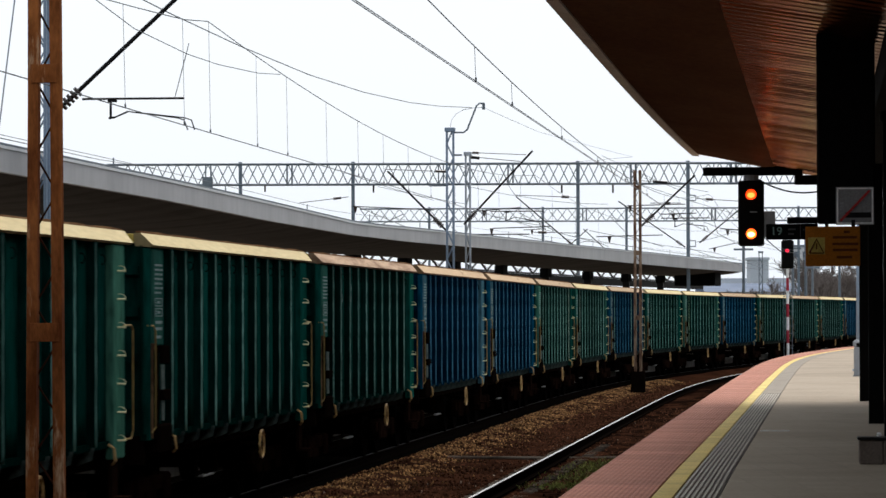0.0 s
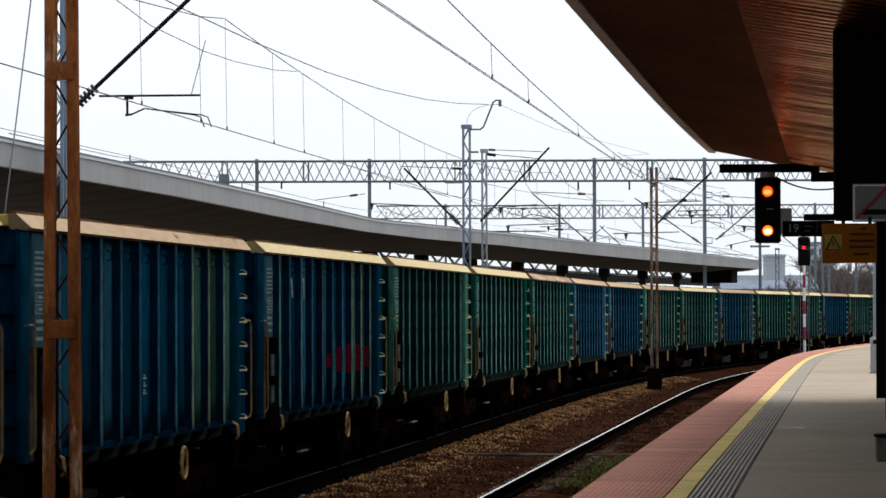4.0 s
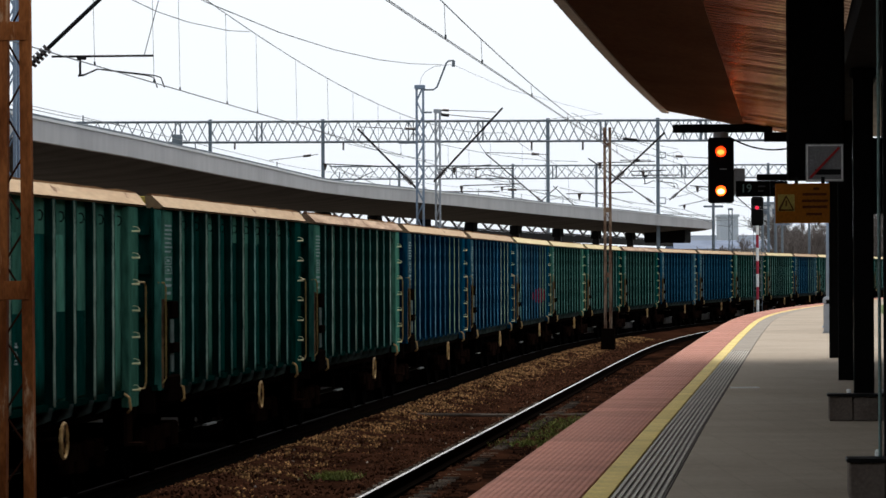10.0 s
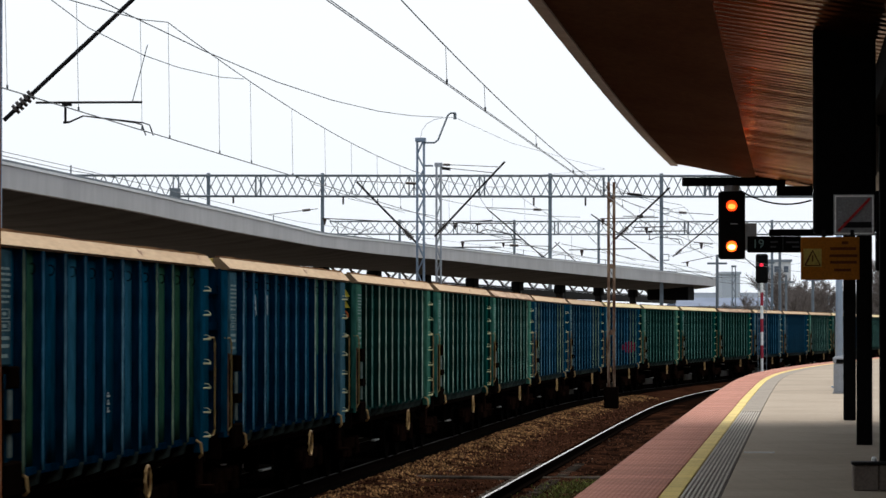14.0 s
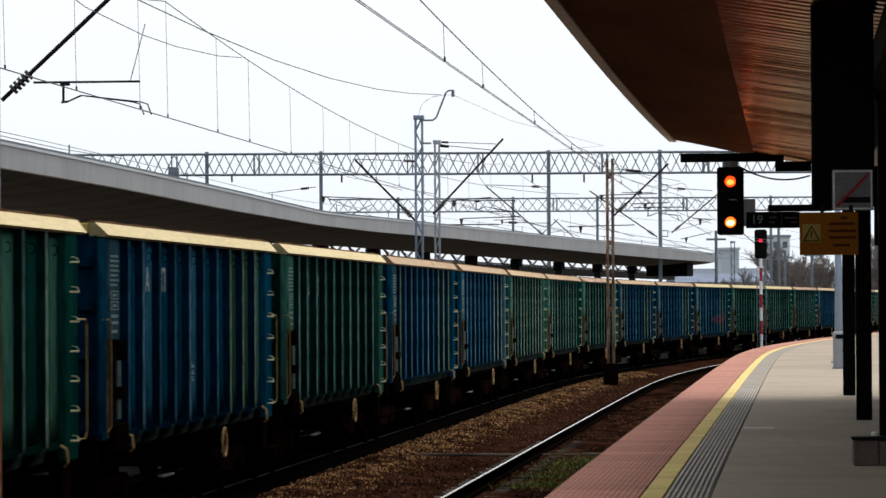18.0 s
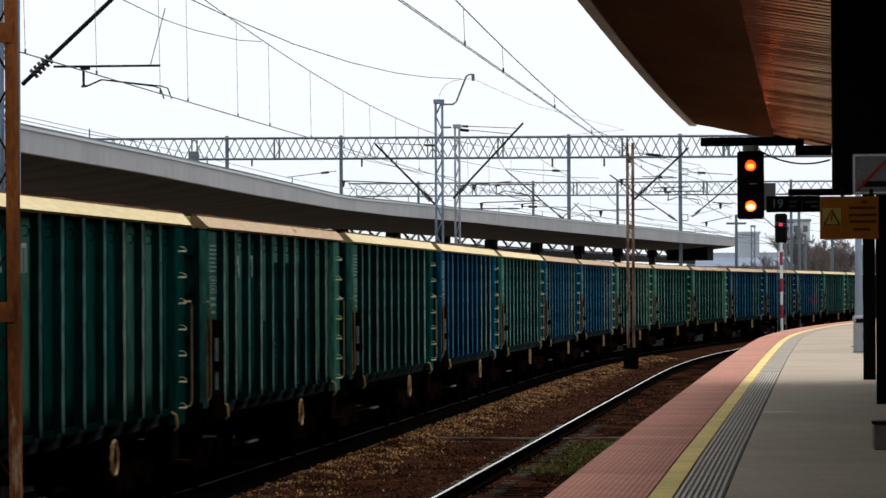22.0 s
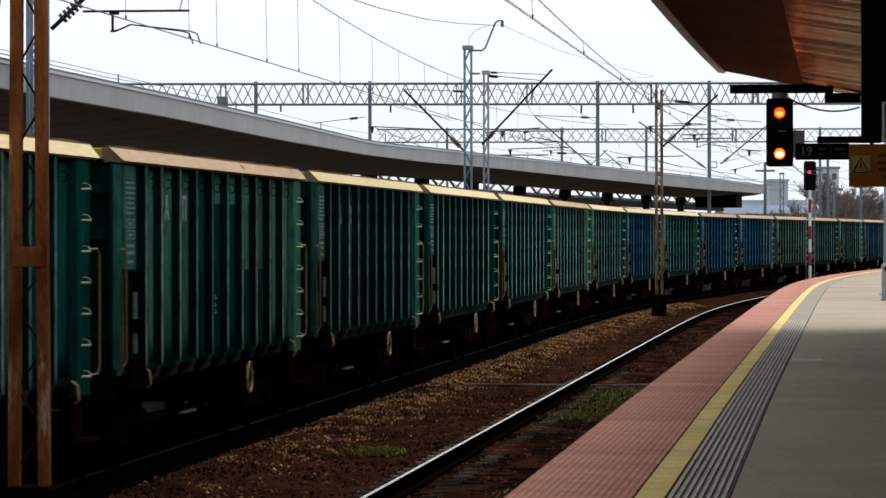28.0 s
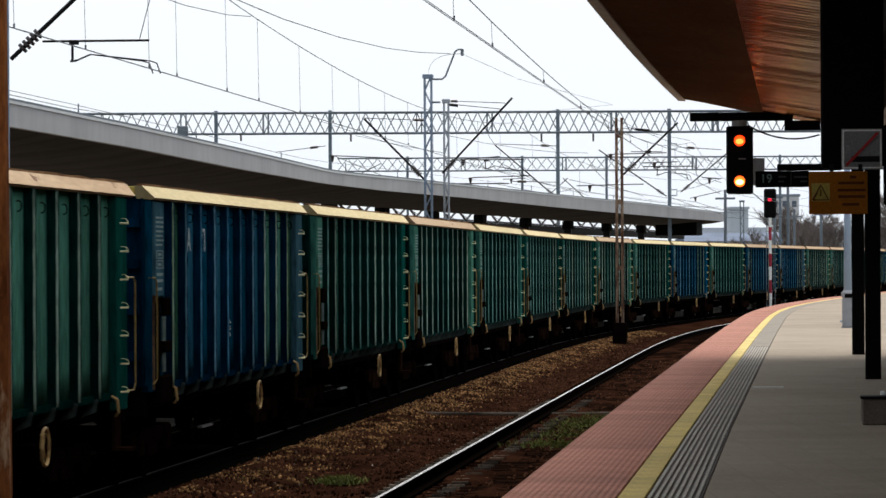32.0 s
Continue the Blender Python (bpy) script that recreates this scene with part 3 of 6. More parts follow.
# ---- the platform on which the camera stands ----
platform = thing("platform", "curved station platform with red edge slabs, yellow line and grey paving", "platform", kind="structure")
sweep("platform_wall", [(EDGE + 0.08, -1.0), (EDGE + 0.08, DECK - 0.16), (9.5, DECK - 0.16), (9.5, -1.0)], -40, 240, 4, M["concrete"], parent=platform, away=drift)
sweep("paving_bed", [(EDGE + 0.05, DECK - 0.16), (EDGE + 0.05, DECK - 0.062), (9.5, DECK - 0.062), (9.5, DECK - 0.16)], -40, 240, 4, M["concrete"], parent=platform, away=drift)
sweep("block_paving", [(2.966, DECK - 0.06), (2.966, DECK), (6.6, DECK), (6.6, DECK - 0.06)], -40, 240, 2, M["paving"], parent=platform, away=drift)
lawn_v, lawn_f = [], []
for s in np.arange(101, 190, 3.0):
    o = 6.78 - (s - 101) * 0.0046 - max(0, s - 118) * 0.03
    lawn_v += [P(s, o, DECK + 0.004), P(s, o + 0.05, DECK + 0.05), P(s, 9.5, DECK + 0.06), P(s, 9.5, DECK + 0.004)]
for i in range(len(lawn_v) // 4 - 1):
    for j in range(3):
        lawn_f.append((i * 4 + j, i * 4 + j + 1, i * 4 + j + 5, i * 4 + j + 4))
tagged(part("lawn", raw_mesh("lawn", lawn_v, lawn_f, M["lawn"]), None), "strip of short green lawn behind the platform", "grass", kind="stuff")
sweep("rear_paving", [(6.604, DECK - 0.06), (6.604, DECK), (9.5, DECK), (9.5, DECK - 0.06)], -40, 240, 4, M["paving"], parent=platform, away=drift)
sweep("plain_edge_strip", [(2.60, DECK - 0.06), (2.60, DECK - 0.001), (2.952, DECK - 0.001), (2.952, DECK - 0.06)], 69.7, 240, 2, M["greyplate"], parent=platform, away=drift)


# unseen walls added behind and beside the camera, closing off light to the platform
wall_side = sweep("wall_east", [(9.51, -1.0), (9.51, 6.2), (9.9, 6.2), (9.9, -1.0)], -41, 60, 5, M["concrete"])
tagged(wall_side, "unseen plain wall added to block light from behind the platform", "wall", kind="structure")
bm = bmesh.new()
box(bm, 1.3, 9.5, -0.4, 0.0, -1.0, 6.2)
tagged(part("wall_south", bm, M["concrete"], m=on_line(-40.2, 0, 0)), "unseen plain wall added to block light at the platform end", "wall", kind="structure")

# ---- opposite island platform with its canopy ----
TOP_S = [20, 50, 63, 75, 89, 94, 100, 107, 115, 123, 139, 155, 173, 182, 206]
TOP_Z = [4.65, 4.65, 4.64, 4.60, 4.53, 4.57, 4.64, 4.72, 4.79, 4.87, 4.98, 5.03, 5.07, 5.06, 4.98]
LOW_Z = [4.28, 4.27, 4.27, 4.21, 4.20, 4.23, 4.26, 4.32, 4.39, 4.45, 4.50, 4.52, 4.51, 4.50, 4.54]
far_platform = thing("far_platform", "grey concrete island platform behind the train", "platform", kind="structure")
sweep("platform_wall", [(-6.55, -1.0), (-6.55, 0.7), (-15.0, 0.7), (-15.0, -1.0)], -30, 240, 6, M["concrete"], parent=far_platform)
sweep("deck_slab", [(-6.47, 0.7), (-6.47, 0.82), (-15.05, 0.82), (-15.05, 0.7)], -30, 240, 6, M["paving"], parent=far_platform)

CAN0, CAN1 = 14.0, 206.0


def far_canopy():
    c = thing("far_platform_canopy", "long grey butterfly canopy with a sheet-metal fascia and dark soffit", "canopy", kind="structure")
    ss = np.arange(CAN0, CAN1 + 0.1, 2.0)

    def strip(name, rows, mat, parent=c, closed=False):
        verts, faces = [], []
        k = len(rows(ss[0]))
        for s in ss:
            verts += [P(s, o, z) for o, z in rows(s)]
        for i in range(len(ss) - 1):
            for j in range(k if closed else k - 1):
                a, b = i * k + j, i * k + (j + 1) % k
                faces.append((a, b, b + k, a + k))
        if closed:
            faces.append(tuple(range(k)))
            faces.append(tuple(range(len(verts) - k, len(verts)))[::-1])
        ob = new(name, raw_mesh(name, verts, faces, mat))
        ob.parent = parent
        return ob

    top = lambda s: float(np.interp(s, TOP_S, TOP_Z))
    low = lambda s: float(np.interp(s, TOP_S, LOW_Z))
    strip("fascia", lambda s: [(-7.30, low(s)), (-7.30, top(s) - 0.06), (-7.40, top(s) - 0.06), (-7.40, low(s))], M["fascia"], closed=True)
    strip("edge_cap", lambda s: [(-7.28, top(s) - 0.057), (-7.28, top(s) - 0.015), (-7.45, top(s) - 0.015), (-7.45, top(s) - 0.057)], M["wallwhite"], closed=True)
    strip("gutter_rail", lambda s: [(-7.285, top(s) - 0.012), (-7.285, top(s) + 0.018), (-7.40, top(s) + 0.018), (-7.40, top(s) - 0.012)], M["galvdark"], closed=True)
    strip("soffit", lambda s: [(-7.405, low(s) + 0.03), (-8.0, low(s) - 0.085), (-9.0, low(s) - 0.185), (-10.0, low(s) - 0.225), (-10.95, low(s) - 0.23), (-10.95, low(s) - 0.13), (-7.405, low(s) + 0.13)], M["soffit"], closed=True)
    strip("roof_deck", lambda s: [(-7.46, top(s) - 0.08), (-10.9, low(s) - 0.05), (-10.9, low(s) - 0.12), (-7.46, top(s) - 0.16)], M["rooffelt"], closed=True)
    # the lattice girder along the rear of the roof, seen below the soffit
    sweep("cable_tray", [(-12.5, 3.76), (-12.5, 4.10), (-12.9, 4.10), (-12.9, 3.76)], 120, 228, 4, M["blackmatt"], parent=c)
    truss = part("rear_girder", lattice_girder(100, 228, -12.6, 4.15, 4.56, 3.9), M["black"], c)
    for s in np.arange(23.2, 205, 11.7):
        bm = bmesh.new()
        box(bm, -0.16, 0.16, -0.16, 0.16, 0.82, float(np.interp(s, TOP_S, LOW_Z)) - 0.3, bevel=0.02)
        part("canopy_column", bm, M["black"], c, m=on_line(s, -10.9, 0))
        bm = bmesh.new()
        box(bm, -0.18, 0.18, -0.6, 0.6, float(np.interp(s, TOP_S, LOW_Z)) - 0.62, float(np.interp(s, TOP_S, LOW_Z)) - 0.22, bevel=0.04)
        part("service_box", bm, M["blackmatt"], c, m=on_line(s, -10.9, 0))
    bm = bmesh.new()
    box(bm, -1.2, 0.95, -1.2, 1.2, 3.76, 4.48, bevel=0.05)
    part("end_block", bm, M["blackmatt"], c, m=on_line(199.5, -8.9, 0))
    return c


def lattice_girder(s0, s1, o, z0, z1, pitch):
    bm = bmesh.new()
    ss = np.arange(s0, s1, pitch)
    for s, e in zip(ss[:-1], ss[1:]):
        m = (s + e) / 2
        for z in (z0, z1):
            tube(bm, P(s, o, z), P(e, o, z), 0.04, 4)
        tube(bm, P(s, o, z0), P(m, o, z1), 0.055, 4)
        tube(bm, P(m, o, z1), P(e, o, z0), 0.055, 4)
        tube(bm, P(s, o - 0.4, z1), P(e, o - 0.4, z0), 0.015, 4)
    return bm


far_canopy()


def roof_safety_wire():
    t = thing("roof_safety_wire", "thin safety wire on short posts along the canopy roof", "cable")
    zt = lambda s: float(np.interp(s, TOP_S, TOP_Z))
    bm = bmesh.new()
    pipe(bm, [P(s, -8.0, zt(s) + 0.28) for s in np.arange(22, 206, 4.0)], 0.006, 4)
    part("wire", bm, M["wire"], t)
    for s in np.arange(26, 206, 12.0):
        bm = bmesh.new()
        tube(bm, P(s, -8.0, zt(s) - 0.25), P(s, -8.0, zt(s) + 0.31), 0.012, 5)
        part("post", bm, M["galvdark"], t)


roof_safety_wire()

# ---- near canopy over the platform ----
CAN_END = 64.3


def flare(s):
    return 0.095 * max(0.0, (s - 40) / 24.3) ** 2


def near_canopy():
    c = thing("platform_canopy", "brown butterfly platform canopy with a corrugated metal soffit", "canopy", kind="structure")
    e = CAN_END
    sweep("roof_deck", [(1.70, 5.09), (1.70, 5.12), (4.45, 4.80), (9.4, 5.13), (9.4, 5.10), (4.45, 4.77)], -40, e - 0.02, 3, M["rooffelt"], parent=c)
    sweep("edge_trim", [(1.47, 4.975), (1.47, 5.15), (1.588, 5.15), (1.588, 4.965)], -40, e, 3, M["edgetrim"], parent=c, away=flare, wave=lambda i, s: 0.6 * flare(s))
    sweep("drip_edge", [(1.452, 5.10), (1.452, 5.165), (1.468, 5.165), (1.468, 5.10)], -40, e, 3, M["blackmatt"], parent=c, away=flare, wave=lambda i, s: 0.6 * flare(s))
    rnd = random.Random(21)
    tilt = [rnd.uniform(-0.005, 0.005) for _ in range(400)]

    def sheet(i, s):
        k, f = divmod(i, 4)
        return 0.018 if f == 3 else tilt[k] * (f - 1) * 0.5

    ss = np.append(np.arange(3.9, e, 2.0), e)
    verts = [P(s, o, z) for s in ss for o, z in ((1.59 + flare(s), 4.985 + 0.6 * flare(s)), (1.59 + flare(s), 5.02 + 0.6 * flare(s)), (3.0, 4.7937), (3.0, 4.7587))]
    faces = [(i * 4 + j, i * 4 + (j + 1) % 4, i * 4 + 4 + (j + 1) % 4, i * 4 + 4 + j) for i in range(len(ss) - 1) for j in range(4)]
    part("outer_soffit", raw_mesh("outer_soffit", verts, faces, M["dimpanel"]), None, c)
    sweep("corrugated_soffit", [(3.002, 4.7587), (3.002, 4.7937), (4.3, 4.585), (4.3, 4.55)], 4, e, 0.1, M["brownrib"], parent=c, wave=sheet)
    sweep("rear_end_soffit", [(1.59, 4.985), (1.59, 5.02), (4.3, 4.585), (4.3, 4.55)], -40, 3.9, 3, M["brownpanel"], parent=c)
    sweep("spine_beam", [(4.32, 4.30), (4.32, 4.74), (4.68, 4.74), (4.68, 4.30)], -40, e - 0.05, 4, M["blackmatt"], parent=c)
    sweep("rear_soffit", [(4.7, 4.55), (4.7, 4.59), (9.3, 5.02), (9.3, 4.985)], -40, e, 3, M["brownpanel"], parent=c)
    # end trim across the roof
    bm = bmesh.new()
    for x0, z0, x1, z1 in ((1.645, 5.04, 4.5, 4.525), (4.5, 4.525, 9.4, 4.985)):
        d = Vector((x1 - x0, 0, z1 - z0))
        m = Matrix.Translation((x0, 0, z0)) @ Matrix.Rotation(-math.atan2(z1 - z0, x1 - x0), 4, "Y")
        box(bm, 0, d.length, 0.0, 0.05, 0.0, 0.17, m)
    part("end_trim", bm, M["edgetrim"], c, m=on_line(e, 0, 0))
    for s, o in ((24.1, 4.485), (36.9, 4.50), (50.3, 4.51), (63.3, 4.51)):
        bm = bmesh.new()
        box(bm, -0.1, 0.1, -0.1, 0.1, DECK - 0.05, 4.31, bevel=0.012)
        col = part("canopy_column", bm, M["blackmatt"], c, "black square steel column", m=on_line(s, o, 0))
        bm = bmesh.new()
        box(bm, -0.13, 0.13, -0.13, 0.13, 4.2, 4.30, bevel=0.02)
        part("head_plate", bm, M["blackmatt"], col)
    return c


near_canopy()

# out of view: added to keep sky light off the near paving
bm = bmesh.new()
box(bm, 0, 0.3, -38, 46, DECK - 0.1, 4.95)
tagged(part("wall_station", bm, M["concrete"], m=on_line(0, 8.7, 0)), "unseen plain concrete wall added to darken the covered platform", "wall", kind="structure")


def plinth(s):
    t = thing("seat_plinth", "brown-grey stone plinth with a black slat round a black canopy column", "plinth", "column plinths", m=on_line(s, 4.51, DECK))
    for x0, x1 in ((-0.36, -0.125), (0.125, 0.5)):
        bm = bmesh.new()
        box(bm, x0, x1, -0.45, 0.40, 0.0, 0.24, bevel=0.012)
        part("block", bm, M["plinth"], t)
    for y0, y1 in ((-0.45, -0.125), (0.125, 0.40)):
        bm = bmesh.new()
        box(bm, -0.122, 0.122, y0, y1, 0.0, 0.238, bevel=0.012)
        part("block", bm, M["plinth"], t)
    bm = bmesh.new()
    box(bm, -0.38, 0.54, -0.48, -0.135, 0.24, 0.265, bevel=0.008)
    part("front_slat", bm, M["black"], t)
    for x0, x1 in ((-0.18, -0.135), (0.135, 0.40)):
        bm = bmesh.new()
        box(bm, x0, x1, 0.05, 0.30, 0.24, 0.29, bevel=0.01)
        part("white_cushion_block", bm, M["white"], t, "white block on the plinth")


plinth(36.9)
plinth(24.1)


def downpipe(s):
    bm = bmesh.new()
    pipe(bm, [P(s, 4.357, DECK), P(s, 4.357, 4.24), P(s, 4.39, 4.29)], 0.011, 8)
    tagged(part("downpipe", bm, M["plate"]), "pale grey conduit fixed to a black column", "pipe")


downpipe(24.05)


# ---- signs and signals under the canopy ----
def suspended_case():
    t = thing("suspended_display_case", "black display case hanging from the canopy, seen from behind", "display", m=on_line(31.0, 3.98, 0))
    bm = bmesh.new()
    box(bm, -0.225, 0.26, -0.02, 0.22, 3.06, 4.66, bevel=0.02)
    part("case", bm, M["blackmatt"], t)
    for x in (-0.15, 0.15):
        bm = bmesh.new()
        tube(bm, (x, 0.1, 4.66), (x, 0.1, 4.74), 0.02)
        part("hanger", bm, M["black"], t)


suspended_case()


def rear_display_case():
    t = thing("rear_display_case", "plain black display case hanging under the canopy behind the columns", "display", m=on_line(45.0, 4.77, 0))
    bm = bmesh.new()
    box(bm, -0.23, 0.23, -0.08, 0.08, 2.98, 3.89, bevel=0.015)
    part("case", bm, M["blackmatt"], t)
    for x in (-0.12, 0.12):
        bm = bmesh.new()
        tube(bm, (x, 0, 3.89), (x, 0, 4.72), 0.02, 6)
        part("hanger", bm, M["blackmatt"], t)


rear_display_case()


def no_smoking_plate():
    t = thing("prohibition_plate", "white square plate with a red diagonal over a black bar", "sign", m=on_line(30.93, 4.07, 3.205))
    bm = bmesh.new()
    box(bm, -0.158, 0.158, -0.02, 0.0, -0.158, 0.158, bevel=0.004)
    part("plate", bm, M["signwhite"], t)
    bm = bmesh.new()
    for x0, x1, z0, z1 in ((-0.15, 0.15, 0.138, 0.15), (-0.15, 0.15, -0.15, -0.138), (-0.15, -0.138, -0.138, 0.138), (0.138, 0.15, -0.138, 0.138)):
        box(bm, x0, x1, -0.026, -0.0205, z0, z1)
    part("border", bm, M["white"], t)
    bm = bmesh.new()
    box(bm, -0.08, 0.135, -0.027, -0.0205, -0.10, -0.055)
    part("black_bar", bm, M["black"], t)
    bm = bmesh.new()
    box(bm, -0.175, 0.175, -0.034, -0.028, -0.010, 0.010, Matrix.Rotation(radians(-46), 4, "Y"))
    part("red_diagonal", bm, M["signred"], t)
    bm = bmesh.new()
    for z in (-0.03, -0.005, 0.02):
        box(bm, -0.125, -0.09, -0.026, -0.0205, z - 0.008, z + 0.008)
    part("small_print", bm, M["boxgrey"], t)
    bm = bmesh.new()
    box(bm, -0.1, 0.1, 0.0, 0.05, -0.05, 0.05)
    part("bracket", bm, M["black"], t)


no_smoking_plate()


def orange_notice():
    t = thing("orange_notice", "orange warning notice with a dark triangle and lines of print", "sign", m=on_line(30.9, 3.885, 2.868))
    bm = bmesh.new()
    box(bm, -0.226, 0.226, -0.02, 0.0, -0.165, 0.165, bevel=0.004)
    part("board", bm, M["orange"], t)
    bm = bmesh.new()
    a, b, c = Vector((-0.195, 0, -0.055)), Vector((-0.075, 0, -0.055)), Vector((-0.135, 0, 0.06))
    pipe(bm, [Vector((v.x, -0.024, v.z)) for v in (a, b, c, a)], 0.008, 4)
    box(bm, -0.14, -0.13, -0.029, -0.0205, -0.025, 0.025)
    part("warning_triangle", bm, M["notice"], t, "dark warning triangle")
    bm = bmesh.new()
    box(bm, -0.205, -0.065, -0.0225, -0.0203, -0.065, 0.075)
    part("warning_field", bm, M["ochre"], t, "dull yellow square behind the triangle")
    for z, x0, x1 in ((0.12, 0.09, 0.14), (0.075, 0.0, 0.2), (0.02, -0.005, 0.21), (-0.03, 0.0, 0.205), (-0.09, 0.03, 0.16)):
        bm = bmesh.new()
        box(bm, x0, x1, -0.026, -0.0205, z - 0.011, z + 0.011)
        part("print_line", bm, M["notice"], t)
    for x in (-0.05, 0.17):
        bm = bmesh.new()
        box(bm, x - 0.015, x + 0.015, 0.0, 0.02, 0.13, 0.22)
        part("hanger", bm, M["black"], t)


orange_notice()


def track_sign():
    t = thing("track_number_sign", "black track sign with white number 19 and small print", "sign", m=on_line(61.3, 3.31, 3.64))
    bm = bmesh.new()
    box(bm, -0.42, 0.42, -0.03, 0.03, -0.13, 0.125, bevel=0.008)
    part("board", bm, M["blackmatt"], t)
    cu = bpy.data.curves.new("number", "FONT")
    cu.body, cu.size, cu.extrude, cu.align_x, cu.align_y = "19", 0.19, 0.003, "CENTER", "CENTER"
    cu.materials.append(M["plate"])
    tx = new("number", cu)
    tx.parent = t
    tx.matrix_basis = pose(-0.25, -0.036, 0.0, 90, 0, 0)
    for x0, x1, z in ((-0.06, 0.06, 0.035), (-0.06, 0.03, -0.04), (0.18, 0.39, 0.03), (0.28, 0.39, -0.04)):
        bm = bmesh.new()
        box(bm, x0, x1, -0.036, -0.0305, z - 0.014, z + 0.014)
        part("print_line", bm, M["printgrey"], t)
    bm = bmesh.new()
    box(bm, 0.13, 0.142, -0.036, -0.0305, -0.1, 0.1)
    part("divider", bm, M["printgrey"], t)
    bm = bmesh.new()
    box(bm, -0.08, 0.92, -0.04, 0.04, 0.128, 0.235, bevel=0.01)
    box(bm, 0.84, 0.92, -0.04, 0.04, 0.235, 0.66)
    part("arm", bm, M["blackmatt"], t)


track_sign()


def platform_signal():
    t = thing("departure_signal", "black two-lamp signal, both amber lamps lit, under a canopy bracket", "signal", m=on_line(62.9, 2.62, 0.075))
    bm = bmesh.new()
    box(bm, -0.215, 0.215, -0.06, 0.14, 3.36, 4.455, bevel=0.03)
    part("housing", bm, M["blackmatt"], t)
    for z in (4.22, 3.565):
        lens = bmesh.new()
        disc(lens, (0, -0.075, z), (0, 1, 0), 0.086, 0.02, 24)
        ln = part("lens", lens, M["deepamber" if z > 4 else "amber"], t, "lit amber lens")
        core = bmesh.new()
        disc(core, (0, -0.090, z - 0.012), (0, 1, 0), 0.060, 0.008, 20)
        for v in core.verts:
            v.co.z = z - 0.012 + (v.co.z - z + 0.012) * 0.7
        part("lamp_core", core, M["orangecore" if z > 4 else "ambercore"], ln)
        hood = bmesh.new()
        pipe(hood, [(0.11 * math.cos(a), -0.12, z + 0.11 * math.sin(a)) for a in np.linspace(0, math.pi, 10)], 0.012, 4)
        part("hood", hood, M["blackmatt"], t)
    bm = bmesh.new()
    box(bm, -0.02, 0.10, -0.064, -0.0605, 3.92, 3.935)
    part("maker_plate", bm, M["boxgrey"], t)
    bm = bmesh.new()
    disc(bm, (0, 0.04, 4.50), (0, 0, 1), 0.13, 0.09, 14)
    part("mount", bm, M["boxgrey"], t)
    bm = bmesh.new()
    box(bm, -0.80, 0.86, -0.03, 0.11, 4.54, 4.68, bevel=0.01)
    box(bm, 0.72, 1.30, -0.03, 0.11, 4.38, 4.538, bevel=0.01)
    part("bracket", bm, M["blackmatt"], t)
    bm = bmesh.new()
    box(bm, 0.20, 0.40, -0.02, 0.12, 3.50, 3.94, bevel=0.01)
    part("back_box", bm, M["boxgrey"], t, "grey junction box")
    bm = bmesh.new()
    pts = [Vector((0.13 + 1.15 * u, 0.06, 4.47 - 0.16 * u - 0.75 * u * (1 - u) * 0.7)) for u in np.linspace(0, 1, 12)]
    pipe(bm, pts, 0.014, 5)
    part("cable", bm, M["blackmatt"], t)


platform_signal()


def main_signal():
    t = thing("main_signal", "black signal head showing red on a red and white banded mast", "signal", m=on_line(181.0, -2.22, 0))
    bm = bmesh.new()
    box(bm, -0.29, 0.29, -0.1, 0.15, 4.42, 5.80, bevel=0.08)
    part("head", bm, M["blackmatt"], t)
    bm = bmesh.new()
    disc(bm, (0, -0.12, 5.28), (0, 1, 0), 0.085, 0.03, 20)
    part("lens", bm, M["redlamp"], t, "lit red lens")
    for k, z in enumerate(np.arange(-0.35, 4.4, 0.62)):
        bm = bmesh.new()
        tube(bm, (0, 0, z), (0, 0, min(z + 0.62, 4.43)), 0.07, 10)
        part("mast_band", bm, M["redstripe"] if k % 2 == 0 else M["white"], t)
    bm = bmesh.new()
    for z in np.arange(0.3, 4.3, 0.35):
        tube(bm, (-0.2, 0.16, z), (0.2, 0.16, z), 0.012, 4)
    for x in (-0.2, 0.2):
        tube(bm, (x, 0.16, 0.0), (x, 0.16, 4.4), 0.014, 4)
    part("ladder", bm, M["galvdark"], t)


main_signal()


def litter_bin():
    t = thing("litter_bin", "grey steel litter bin with a rounded lid on the platform", "bin", m=on_deck(88.6, 4.58, DECK))
    bm = bmesh.new()
    box(bm, -0.2, 0.2, -0.18, 0.18, 0.02, 0.68, bevel=0.02)
    part("body", bm, M["bin"], t)
    bm = bmesh.new()
    box(bm, -0.215, 0.215, -0.195, 0.195, 0.66, 0.85, bevel=0.05)
    part("lid", bm, M["bin"], t)
    bm = bmesh.new()
    box(bm, -0.145, 0.145, -0.20, -0.17, 0.685, 0.78, bevel=0.01)
    part("slot", bm, M["blackmatt"], t)
    bm = bmesh.new()
    box(bm, -0.22, 0.22, -0.2, 0.2, 0.0, 0.03)
    part("foot", bm, M["boxgrey"], t)
    bm = bmesh.new()
    disc(bm, (0.05, -0.182, 0.4), (0, 1, 0), 0.042, 0.006, 12)
    part("emblem", bm, M["printgrey"], t, "small dark emblem")


litter_bin()


